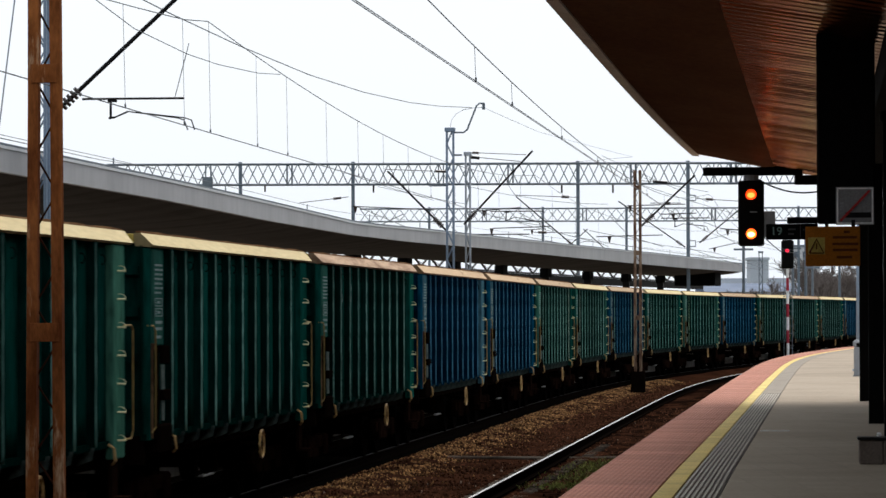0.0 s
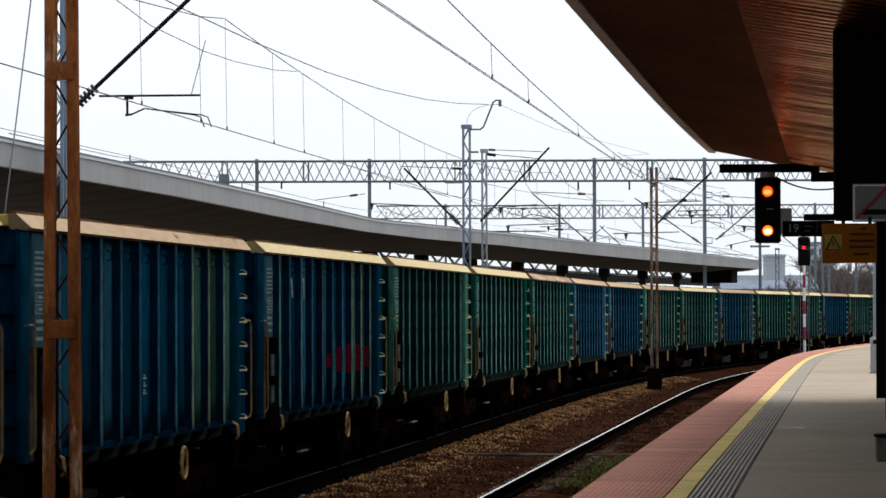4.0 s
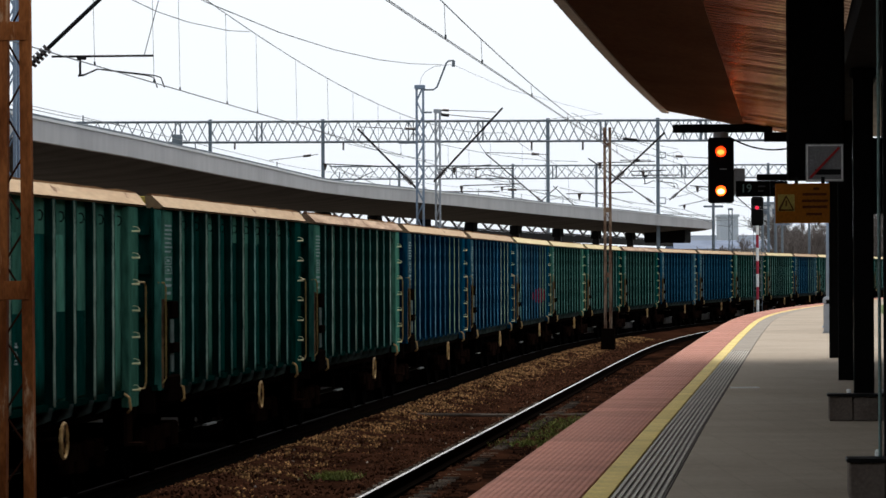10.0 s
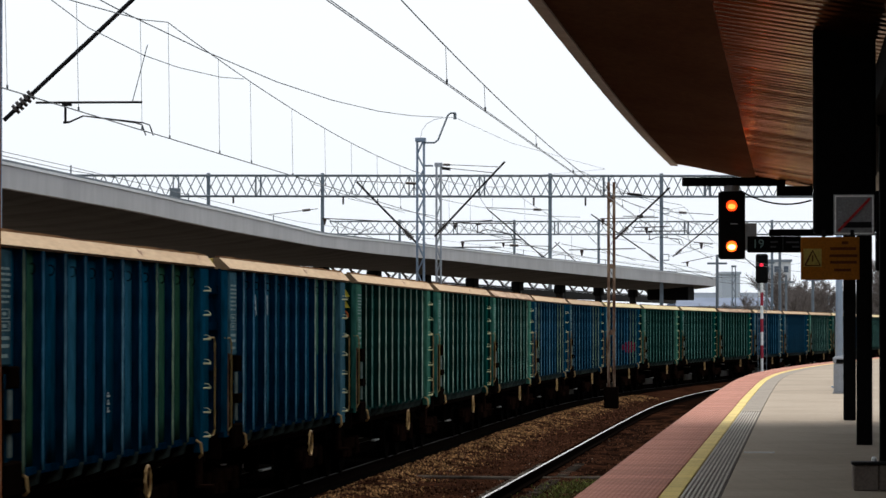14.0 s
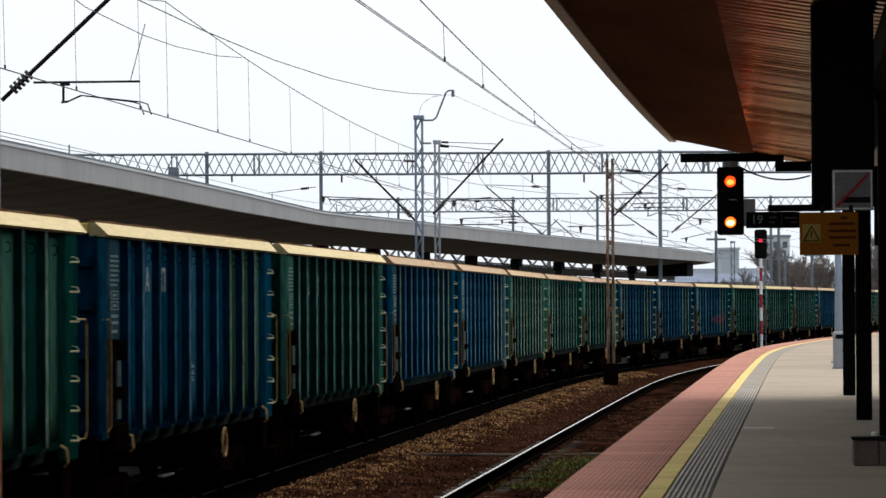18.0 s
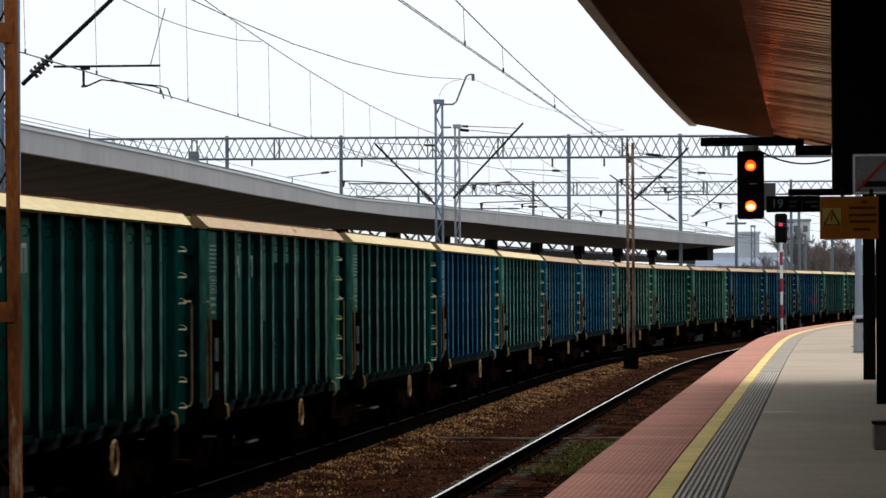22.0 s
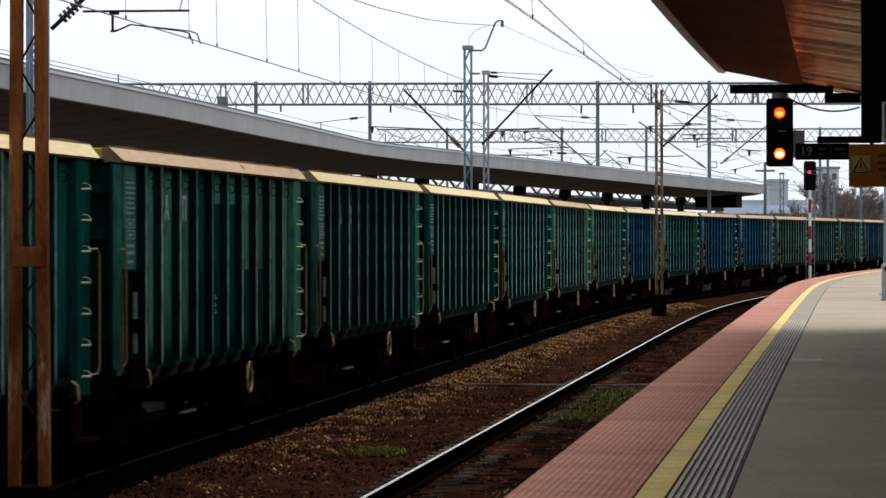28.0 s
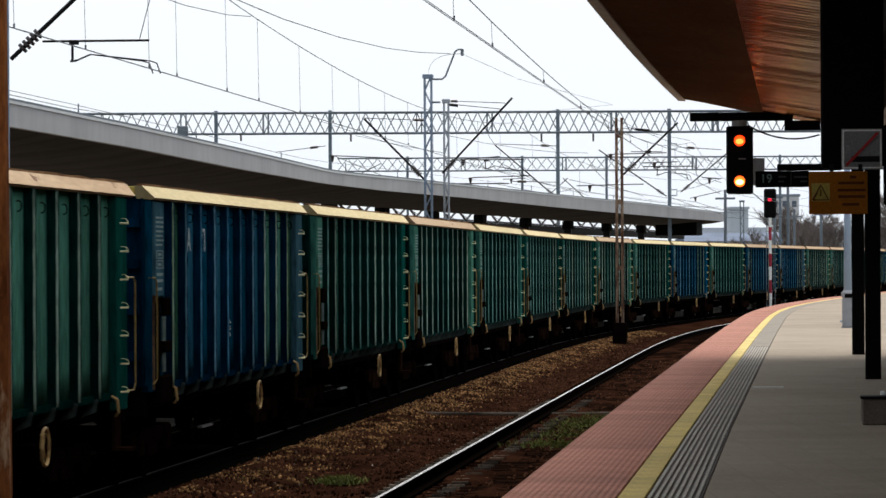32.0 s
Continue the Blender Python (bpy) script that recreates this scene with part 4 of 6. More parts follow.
def blue_pole():
    t = thing("platform_light_pole", "pale blue painted steel pole standing on the platform", "pole", m=on_line(97.0, 4.72, DECK))
    bm = bmesh.new()
    tube(bm, (0, 0, 0), (0, 0, 6.2), 0.105, 12, 0.06)
    part("pole", bm, M["bluepole"], t, smooth=True)
    bm = bmesh.new()
    disc(bm, (0, 0, 0.02), (0, 0, 1), 0.2, 0.04, 12)
    part("base_plate", bm, M["bluepole"], t)


blue_pole()


def slot_drain():
    t = thing("slot_drain", "short pale slotted drain cover in the dark paving", "drain", m=on_line(47.0, 3.2, DECK))
    for k in range(12):
        bm = bmesh.new()
        x = -0.175 + k * 0.03
        box(bm, x, x + 0.024, -0.055, 0.055, -0.02, 0.012)
        part("bar", bm, M["white"], t)


slot_drain()


# ---- masts, gantries and overhead wires ----
def rusty_mast(s, o, top, group, mat="rust", half=0.1175, taper=0.0068):
    t = thing("rusty_lattice_mast", "rust-brown two-legged lattice mast on a dark concrete block", "mast", group, m=on_line(s, o, 0))
    at = lambda z: half - taper * z
    for e in (-1, 1):
        bm = bmesh.new()
        prof = ((-0.042, -0.05), (0.042, -0.05), (0.042, 0.05), (0.032, 0.05), (0.032, -0.038), (-0.032, -0.038), (-0.032, 0.05), (-0.042, 0.05))
        lo = [bm.verts.new((e * at(0.3) + a, b, 0.3)) for a, b in prof]
        hi = [bm.verts.new((e * at(top) + a, b, top)) for a, b in prof]
        for i in range(8):
            bm.faces.new((lo[i], lo[(i + 1) % 8], hi[(i + 1) % 8], hi[i]))
        bm.faces.new(hi)
        part("leg", bm, M[mat], t)
    for z in np.arange(2.18, top, 2.07):
        bm = bmesh.new()
        box(bm, -at(z) - 0.017, at(z) + 0.017, -0.062, -0.051, z - 0.075, z + 0.075, bevel=0.003)
        part("tie_plate", bm, M[mat], t)
    z, side = 0.6, -1
    while z < top - 0.3:
        bm = bmesh.new()
        tube(bm, ((at(z) - 0.008) * side, 0.03, z), ((0.008 - at(z)) * side, 0.03, z + 0.30), 0.009, 5)
        part("lacing", bm, M["rusted_dark"], t)
        z, side = z + 0.30, -side
    bm = bmesh.new()
    box(bm, -0.22, 0.22, -0.25, 0.25, -0.55, 0.48, bevel=0.02)
    part("footing", bm, M["under"], t, "dark concrete footing")
    return t


rusty_mast(29.1, -2.39, 6.85, "lighting masts between the tracks")
mast2 = rusty_mast(120.5, -2.29, 6.88, "lighting masts between the tracks", "rustpale", 0.085, 0.0)


def lattice_mast(name, label, s, o, top, width, mat, base=-0.3, pitch=0.42):
    t = thing(name, label, "mast", m=on_line(s, o, 0))
    h = width / 2
    for x in (-h, h):
        for y in (-h, h):
            bm = bmesh.new()
            box(bm, x - 0.022, x + 0.022, y - 0.022, y + 0.022, base, top)
            part("leg", bm, mat, t)
    bars = []
    for side in (-1, 1):
        bm = bmesh.new()
        tube(bm, (h * side, 0, 0), (-h * side, 0, pitch), 0.013, 4)
        bars.append(data_of(bm, "lacing", mat))
    for y in (-h, h):
        z, k = base, 0
        while z < top - pitch:
            part("lacing", bars[k % 2], None, t, m=Matrix.Translation((0, y, z)))
            z, k = z + pitch, k + 1
    bm = bmesh.new()
    box(bm, -h - 0.05, h + 0.05, -h - 0.05, h + 0.05, top - 0.12, top, bevel=0.01)
    part("cap", bm, mat, t)
    return t


mast_a = lattice_mast("catenary_mast", "blue-grey lattice catenary mast on the island platform", 51.2, -7.02, 8.2, 0.22, M["mast"])
mast_l = lattice_mast("catenary_mast", "tall blue-grey lattice catenary mast with a bent feeder arm", 109.0, -7.0, 7.72, 0.19, M["mast"])
mast_t = lattice_mast("catenary_mast", "slim pale grey lattice mast beside a taller one", 113.8, -6.98, 7.22, 0.13, M["galv"])

bm = bmesh.new()
pipe(bm, [(0.08, 0, 7.58), (0.40, 0, 7.58), (0.50, 0, 7.66), (0.78, 0, 8.36), (0.86, 0, 8.42), (1.0, 0, 8.42)], 0.026, 6)
tube(bm, (0.98, 0, 8.42), (0.98, 0, 8.24), 0.045, 8)
part("feeder_arm", bm, M["galvdark"], mast_l, "bent feeder arm with insulator")


def cantilever(parent, low, high, label="black cantilever tube with insulators"):
    """A slanting bracket tube; low and high in the mast's space."""
    bm = bmesh.new()
    tube(bm, low, high, 0.030, 8)
    arm = part("cantilever", bm, M["black"], parent, label)
    low, high = Vector(low), Vector(high)
    d = (high - low).normalized()
    bm = bmesh.new()
    for k in range(5):
        p = low + d * (0.22 + 0.07 * k)
        tube(bm, p - d * 0.02, p + d * 0.02, 0.075, 10)
    part("insulator", bm, M["insul"], arm)
    return arm


def steady(parent, x0, x1, z, wx, wz, y=0.0):
    """The horizontal steady tube with its dropped bracket and registration arm."""
    bm = bmesh.new()
    tube(bm, (x0, y, z), (x1, y, z), 0.016, 6)
    tube(bm, (x0 + (x1 - x0) * 0.28, y, z), (x0 + (x1 - x0) * 0.28, y, z - 0.27), 0.018, 6)
    tube(bm, (x0 + (x1 - x0) * 0.25, y, z - 0.03), (x0 + (x1 - x0) * 0.34, y, z - 0.03), 0.02, 6)
    tube(bm, (x0 + (x1 - x0) * 0.26, y, z - 0.27), (x0 + (x1 - x0) * 0.32, y, z - 0.26), 0.016, 6)
    tube(bm, (x0 + (x1 - x0) * 0.32, y, z - 0.26), (x0 + (x1 - x0) * 0.45, y, z - 0.18), 0.012, 6)
    for k in (0.0, 0.10):
        pipe(bm, [(x0 + (x1 - x0) * 0.45, y, z - 0.18), (wx - 0.14 - k, y, wz + 0.17), (wx - 0.05 - k, y, wz + 0.14), (wx - k, y, wz)], 0.009, 6)
    part("steady_arm", bm, M["black"], parent)


cantilever(mast_a, (0.12, 0.3, 5.10), (2.45, 0.3, 7.25))
steady(mast_a, 0.55, 1.99, 5.335, 2.14, 4.89, 0.3)
bm = bmesh.new()
tube(bm, (0.1, 0.02, 7.4), (2.4, 0.3, 7.18), 0.012, 5)
tube(bm, (1.86, 0.3, 5.35), (2.06, 0.3, 6.1), 0.006, 4)
part("tie_rod", bm, M["wire"], mast_a)

cantilever(mast_t, (-0.1, -0.25, 5.02), (1.95, 0.2, 7.25))
bm = bmesh.new()
tube(bm, (0.05, 0, 7.08), (1.6, 0.1, 6.92), 0.012, 5)
tube(bm, (0.1, 0, 7.06), (0.35, 0.02, 7.03), 0.045, 8)
part("tie_rod", bm, M["black"], mast_t)
steady(mast_t, 0.7, 2.3, 5.42, 2.3, 4.93, 0.1)
cantilever(mast_l, (-0.1, 0, 4.72), (-1.85, 0.2, 6.48))
bm = bmesh.new()
box(bm, -0.62, -0.1, -0.03, 0.03, 6.02, 6.07)
part("bracket", bm, M["galvdark"], mast_l)
bm = bmesh.new()
box(bm, 0.1, 0.35, -0.03, 0.03, 6.9, 6.95)
part("bracket", bm, M["galvdark"], mast_l)
cantilever(mast2, (0.12, 0, 5.10), (1.82, 0.3, 6.72))
bm = bmesh.new()
tube(bm, (0.12, 0, 6.55), (1.5, 0.2, 6.42), 0.010, 5)
tube(bm, (0.5, 0.03, 6.52), (0.95, 0.1, 6.48), 0.04, 8)
part("tie_rod", bm, M["black"], mast2)
steady(mast2, 0.75, 2.3, 5.35, 2.25, 4.93, 0.1)


def gantry(name, label, y, x0, x1, z0, z1, posts, pitch, size, doubles):
    """A lattice beam over the tracks on slim posts. posts: x and the height where each begins."""
    t = thing(name, label, "gantry", m=pose(0, y, 0))
    h = size * 9
    bars = []
    for up in (True, False):
        bm = bmesh.new()
        tube(bm, (0, 0, z0 if up else z1), (pitch / 2, 0, z1 if up else z0), size * 0.55, 4)
        bars.append(data_of(bm, "diagonal", M["galvdark"]))
    bm = bmesh.new()
    tube(bm, (0, 0, z0), (0, 0, z1), size * 0.7, 4)
    bars.append(data_of(bm, "upright", M["galvdark"]))
    for yy in (-h, h):
        for z in (z0, z1):
            bm = bmesh.new()
            tube(bm, (x0, yy, z), (x1, yy, z), size, 4)
            part("chord", bm, M["galvdark"], t)
        x, k = x0, 0 if yy < 0 else 1
        while x < x1 - pitch / 2:
            part("diagonal", bars[k % 2], None, t, m=Matrix.Translation((x, yy, 0)))
            x, k = x + pitch / 2, k + 1
        for d in doubles:
            for dx in (-0.12, 0.12):
                part("upright", bars[2], None, t, m=Matrix.Translation((d + dx, yy, 0)))
    for x, low in posts:
        bm = bmesh.new()
        box(bm, x - size * 2.0, x + size * 2.0, -size * 2.0, size * 2.0, low, z1 + 0.12, bevel=0.01)
        part("post", bm, M["gpost"], t)
    return t


g1 = gantry("overhead_gantry", "grey lattice gantry carrying catenary over several tracks", 185, -15.6, 27, 8.66, 9.66,
            ((-9.1, -0.9), (-3.6, -0.9), (7.39, -0.9), (12.77, -0.9), (26.6, -0.9)), 0.98, 0.042, (-6.7, 0.7, 4.1, 10.1, 15.0))
g2 = gantry("overhead_gantry", "more distant grey lattice gantry over the tracks", 250, -4.4, 40, 8.42, 9.26,
            ((0.16, -0.9), (7.65, -0.9), (13.16, -0.9), (24.5, -0.9), (39.6, -0.9)), 1.3, 0.040, (3.8, 10.4, 18.9, 30.0))
cantilever(g1, (7.25, -0.3, 5.55), (4.35, -0.3, 8.05))
cantilever(g1, (12.6, -0.3, 5.55), (9.35, -0.3, 7.8))
cantilever(g1, (13.3, -0.3, 5.75), (16.0, -0.3, 8.0))
for xa, xb, z in ((10.9, 12.4, 7.7),):
    bm = bmesh.new()
    tube(bm, (xa, -0.3, z), (xb, -0.3, z), 0.02, 5)
    tube(bm, (xa + (xb - xa) * 0.45, -0.3, z), (xa + (xb - xa) * 0.65, -0.3, z), 0.06, 6)
    part("tie_rod", bm, M["black"], g1)
for xa, xb, z in ((2.2, 5.0, 6.2),):
    bm = bmesh.new()
    tube(bm, (xa, -0.3, z), (xb, -0.3, z), 0.03, 5)
    tube(bm, (xa + 1.0, -0.3, z), (xa + 1.0, -0.3, z - 0.4), 0.05, 5)
    part("steady_arm", bm, M["black"], g1)
for x0, x1 in ((13.0, 10.3), (24.4, 21.5), (7.8, 10.6)):
    cantilever(g2, (x0, -0.3, 5.4), (x1, -0.3, 7.9))
for x, z in ((-7.9, 8.5), (9.1, 8.4), (-2.6, 8.45), (6.6, 8.4)):
    bm = bmesh.new()
    tube(bm, (x, 0, z + 0.2), (x, 0, z - 0.18), 0.05, 6)
    part("insulator", bm, M["insul"], g1)
bm = bmesh.new()
box(bm, -10.92, -10.42, -0.75, -0.4, 8.52, 9.03, bevel=0.02)
for x in (-10.8, -10.55):
    box(bm, x, x + 0.06, -0.55, -0.36, 9.0, 9.6)
part("equipment_box", bm, M["galvdark"], g1)


def trolley_line(o, messenger, s0, s1, drop, label, r):
    for side in (-0.022, 0.022):
        con = [P(s, o + side, 4.882 - side * 0.3) for s in np.arange(s0, s1, 6.0)]
        wire("contact_wire", "one of two dark contact wires over the " + label, con, r)
    mes = [P(s, o, messenger(s)) for s in np.arange(s0, s1, 2.0)]
    wire("messenger_wire", "thin messenger wire over the " + label, mes, 0.0072)
    t = thing("droppers", "thin vertical droppers over the " + label, "cable")
    for s in drop:
        bm = bmesh.new()
        tube(bm, P(s, o, 4.885), P(s - 0.15, o, messenger(s - 0.15)), 0.0032, 4)
        tube(bm, P(s, o, 4.88), P(s, o, 4.93), 0.012, 5)
        part("dropper", bm, M["wire"], t)


def near_messenger(s):
    return 4.98 + (1.2 * ((s - 70) / 60) ** 2 if s < 70 else 1.15 * ((s - 70) / 51) ** 2 if s < 121 else 1.15 * ((s - 158) / 37) ** 2 if s < 195 else 1.15)


def far_messenger(s):
    return 5.79 + (0.65 * ((s - 82) / 30) ** 2 if 52 <= s < 113 else 0.6 * ((s - 22) / 30) ** 2 if s < 52 else 0.62 * ((s - 149) / 36) ** 2 if s < 186 else 0.65)


trolley_line(0.0, near_messenger, -20, 300, (41, 46, 55, 64, 73, 82, 91, 100, 109, 117), "near track", 0.005)
trolley_line(FAR + 0.02, far_messenger, -20, 300, (41.5, 45.6, 50.0, 52.2, 56.7, 60.0, 64.9, 69.4, 73.5, 78.0, 82.5, 88, 94, 100, 107, 118, 126, 134), "far track", 0.0075)
wire("stitch_wire", "sagging stitch wire below the messenger wire", [P(s, FAR, z) for s, z in ((42.5, 6.15), (46.3, 5.92), (50.3, 5.87), (53.0, 5.90), (56.9, 6.02), (59.3, 6.15))], 0.006)
wire("feeder_cable", "sagging feeder cable from mast to mast", [P(s, -6.6 - 0.2 * (1 - u), z) for s, u, z in ((14, 0, 8.7), (35, 0, 7.65), (50, 0, 7.34), (60.5, 0, 7.25), (68, 0.2, 7.22), (77, 0.4, 7.26), (86, 0.6, 7.42), (95, 0.9, 7.68), (102, 1.3, 7.96), (109, 2.2, 8.30))], 0.010)
wire("feeder_cable", "thin feeder cable running on to the gantry", [P(109.1, -6.03, 8.30), P(125, -5.9, 8.35), P(142, -5.7, 8.55), P(160, -6.6, 8.95), Vector((6.0, 184.5, 9.6))], 0.006)
wire("jumper_cable", "thin looped jumper cable on a mast top", [P(109, -7.0, 7.72), P(109, -6.95, 7.95), P(109, -6.82, 8.12), P(109, -6.6, 8.24), P(109, -6.3, 8.29), P(109, -6.03, 8.30)], 0.006)
wire("far_cable", "thin far cable rising above the canopy roof", [Vector((-10.4, 90, 6.61)), Vector((-11.8, 135, 7.9)), Vector((-12.9, 180, 9.3))], 0.014)
wire("guy_wire", "pale slanting guy wire beside a mast", [Vector((-5.42, 50.0, 7.6)), Vector((-5.95, 50.0, 3.3))], 0.011, M["galv"])
for k, (xa, xb, za, zb) in enumerate(((-3.4, -1.0, 7.6, 7.2), (1.2, 2.5, 6.6, 6.3), (4.5, 7.5, 7.3, 6.9), (9.0, 11.5, 7.1, 6.7), (14.0, 16.5, 7.3, 6.8), (-8.5, -5.5, 7.4, 7.1))):
    wire("cross_cable", "thin span cable near the gantry", [Vector((xa, 186, za)), Vector((xb, 215, (za + zb) / 2 - 0.2)), Vector((xb + 4, 249, zb))], 0.018)
for k, (x0, x1, z0, z1) in enumerate(((4.5, 14.0, 6.2, 6.4), (1.0, 10.0, 6.0, 6.2), (8.0, 19.0, 6.4, 6.3), (10.0, 22.0, 5.4, 5.6), (12.0, 26.0, 5.0, 5.2))):
    wire("yard_contact_wire", "thin contact wires over the far yard tracks", [Vector((x0, 186, z0)), Vector(((x0 + x1) / 2, 218, z0 - 0.15)), Vector((x1, 250, z1)), Vector((x1 + 10, 330, z1))], 0.016)

# smaller tackle hung from the gantries: arms with a drop insulator, tie rods, wire loops and span wires
for y, x0, z0, x1, z1, xi in [(184.1, -3.61, 7.57, 0.35, 7.39, -3.47), (184.1, 3.21, 6.48, 6.07, 6.56, 3.15), (184.1, 9.75, 7.56, 12.56, 7.63, 9.89), (184.1, 11.39, 7.14, 13.1, 7.19, 11.99), (184.1, 8.25, 6.06, 11.47, 6.13, 8.88), (184.1, 15.2, 6.37, 14.27, 6.43, 14.63), (184.1, 1.98, 7.28, 4.57, 7.49, 2.8), (249.2, -3.23, 8.08, -1.57, 8.89, -3.05), (249.2, 18.53, 6.54, 20.56, 6.98, 18.9), (249.2, 6.36, 7.83, 7.83, 7.9, 6.91)]:
    g, y = (g1, y - 185) if y < 200 else (g2, y - 250)
    bm = bmesh.new()
    tube(bm, (x0, y, z0), (x1, y, z1), 0.026, 5)
    arm = part("registration_arm", bm, M["black"], g, "thin black arm")
    bm = bmesh.new()
    zi = z0 + (z1 - z0) * (xi - x0) / (x1 - x0)
    tube(bm, (xi, y, zi), (xi, y, zi - 0.3), 0.1, 8, 0.03)
    part("insulator", bm, M["insul"], arm)
for x0, z0, x1, z1, i0, i1 in [(7.44, 7.97, 4.3, 8.09, 6.55, 6.91), (13.11, 7.9, 15.2, 7.76, 13.56, 13.91), (1.99, 10.17, 4.85, 10.05, 2.22, 2.54), (-6.2, 7.74, -3.8, 8.03, -4.54, -4.16), (0.3, 9.27, -2.05, 9.36, 0.42, 0.96), (5.11, 6.29, 7.43, 6.23, 5.41, 5.82)]:
    bm = bmesh.new()
    tube(bm, (x0, -1.0, z0), (x1, -1.0, z1), 0.018, 5)
    rod = part("tie_rod", bm, M["black"], g1)
    bm = bmesh.new()
    za = z0 + (z1 - z0) * (i0 - x0) / (x1 - x0)
    zb = z0 + (z1 - z0) * (i1 - x0) / (x1 - x0)
    tube(bm, (i0, -1.0, za), (i1, -1.0, zb), 0.062, 8)
    part("insulator", bm, M["insul"], rod)
for x0, z1, x1, z0 in [(12.75, 8.07, 13.11, 7.82), (12.75, 5.86, 13.1, 5.58), (14.01, 9.64, 14.8, 8.63)]:
    bm = bmesh.new()
    pipe(bm, [(x0, -0.4, z0), (x1, -0.4, z0), (x1, -0.4, z1), (x0, -0.4, z1), (x0, -0.4, z0)], 0.03, 5)
    part("bracket_loop", bm, M["gpost"], g1)
for x0, z0, x1, z1 in [(1.97, 8.5, 5.77, 7.81), (-2.36, 8.51, 1.97, 7.63), (8.49, 9.97, 13.63, 7.71), (9.84, 8.75, 15.12, 7.05), (3.05, 7.06, 6.04, 6.53), (5.77, 7.81, 8.75, 7.61), (3.87, 8.76, 4.28, 8.06), (12.82, 6.98, 15.12, 6.16), (8.07, 5.96, 8.8, 5.55), (7.39, 5.77, 8.07, 5.96), (8.47, 5.23, 14.98, 4.99), (12.68, 5.49, 15.11, 4.67), (13.03, 5.76, 15.12, 6.35), (10.52, 8.88, 13.63, 8.19), (-3.99, 9.19, 0.35, 7.82)]:
    mx, mz = (x0 + x1) / 2, (z0 + z1) / 2 - 0.05
    wire("span_wire", "thin dark span wire near the gantry", [Vector((x0, 183.4, z0)), Vector((mx, 183.3, mz)), Vector((x1, 183.2, z1))], 0.011)

# ---- coal wagons ----
HALF, WIDE = 6.42, 1.40
W0 = WIDE - 0.10      # outer face of the side sheets
RIB_Y = [-5.06, -4.15, -3.05, -2.0, -0.95, 0.12, 1.2, 2.28, 3.38, 4.47]
Z0, ZR, ZT = 0.98, 3.07, 3.20
cache = {}


def shared(key, builder, mat):
    if key not in cache:
        bm = bmesh.new()
        builder(bm)
        cache[key] = data_of(bm, key[0], mat)
    return cache[key]


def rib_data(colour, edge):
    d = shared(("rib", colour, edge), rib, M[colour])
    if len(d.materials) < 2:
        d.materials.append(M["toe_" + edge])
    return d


def side_wall(bm):
    box(bm, WIDE - 0.13, WIDE - 0.106, -HALF, HALF, Z0, ZR)
    box(bm, WIDE - 0.13, WIDE - 0.06, -HALF, HALF, Z0 - 0.02, Z0 + 0.05)


def side_panel(bm, k):
    # the sheet between two ribs, dished a little
    y0 = RIB_Y[k] if k >= 0 else -HALF
    y1 = RIB_Y[k + 1] if k < 9 else HALF - 0.9
    rnd = random.Random(30 + k)
    ys, zs = np.linspace(y0, y1, 6), np.linspace(Z0 + 0.052, ZR - 0.012, 8)
    rows = [[bm.verts.new((W0 - 0.006 * math.sin(math.pi * i / 5) * rnd.uniform(0.2, 1), y, z)) for i, y in enumerate(ys)] for z in zs]
    for a, b in zip(rows[:-1], rows[1:]):
        for i in range(5):
            f = bm.faces.new((a[i], a[i + 1], b[i + 1], b[i]))
            f.smooth = True
    back = [bm.verts.new((WIDE - 0.1055, y, z)) for y, z in ((y0, zs[0]), (y1, zs[0]), (y1, zs[-1]), (y0, zs[-1]))]
    bm.faces.new(back)
    for a, b in ((rows[0], back[0:2]), (rows[-1], [back[3], back[2]])):
        bm.faces.new([*a, b[1], b[0]])


def end_wall(bm):
    box(bm, -WIDE + 0.1, WIDE - 0.1, -0.012, 0.012, Z0, ZR + 0.02)


def end_stiffener(bm):
    box(bm, -WIDE + 0.15, WIDE - 0.15, 0.012, 0.07, -0.05, 0.05)


def chord(bm):
    # top rail with a splayed outer face and slanting ends
    prof = [(WIDE - 0.18, ZR - 0.01), (WIDE - 0.02, ZR - 0.02), (WIDE + 0.02, ZR + 0.0), (WIDE - 0.10, ZT), (WIDE - 0.18, ZT)]
    a = [bm.verts.new((x, -HALF - 0.12 + (ZT - z) * 0.9, z)) for x, z in prof]
    b = [bm.verts.new((x, HALF + 0.12 - (ZT - z) * 0.9, z)) for x, z in prof]
    for i in range(len(prof)):
        j = (i + 1) % len(prof)
        bm.faces.new((a[i], a[j], b[j], b[i]))
    bm.faces.new(a)
    bm.faces.new(b[::-1])


def chord_end(bm):
    box(bm, -WIDE + 0.19, WIDE - 0.19, -0.09, 0.09, ZR + 0.022, ZT - 0.003, bevel=0.01)


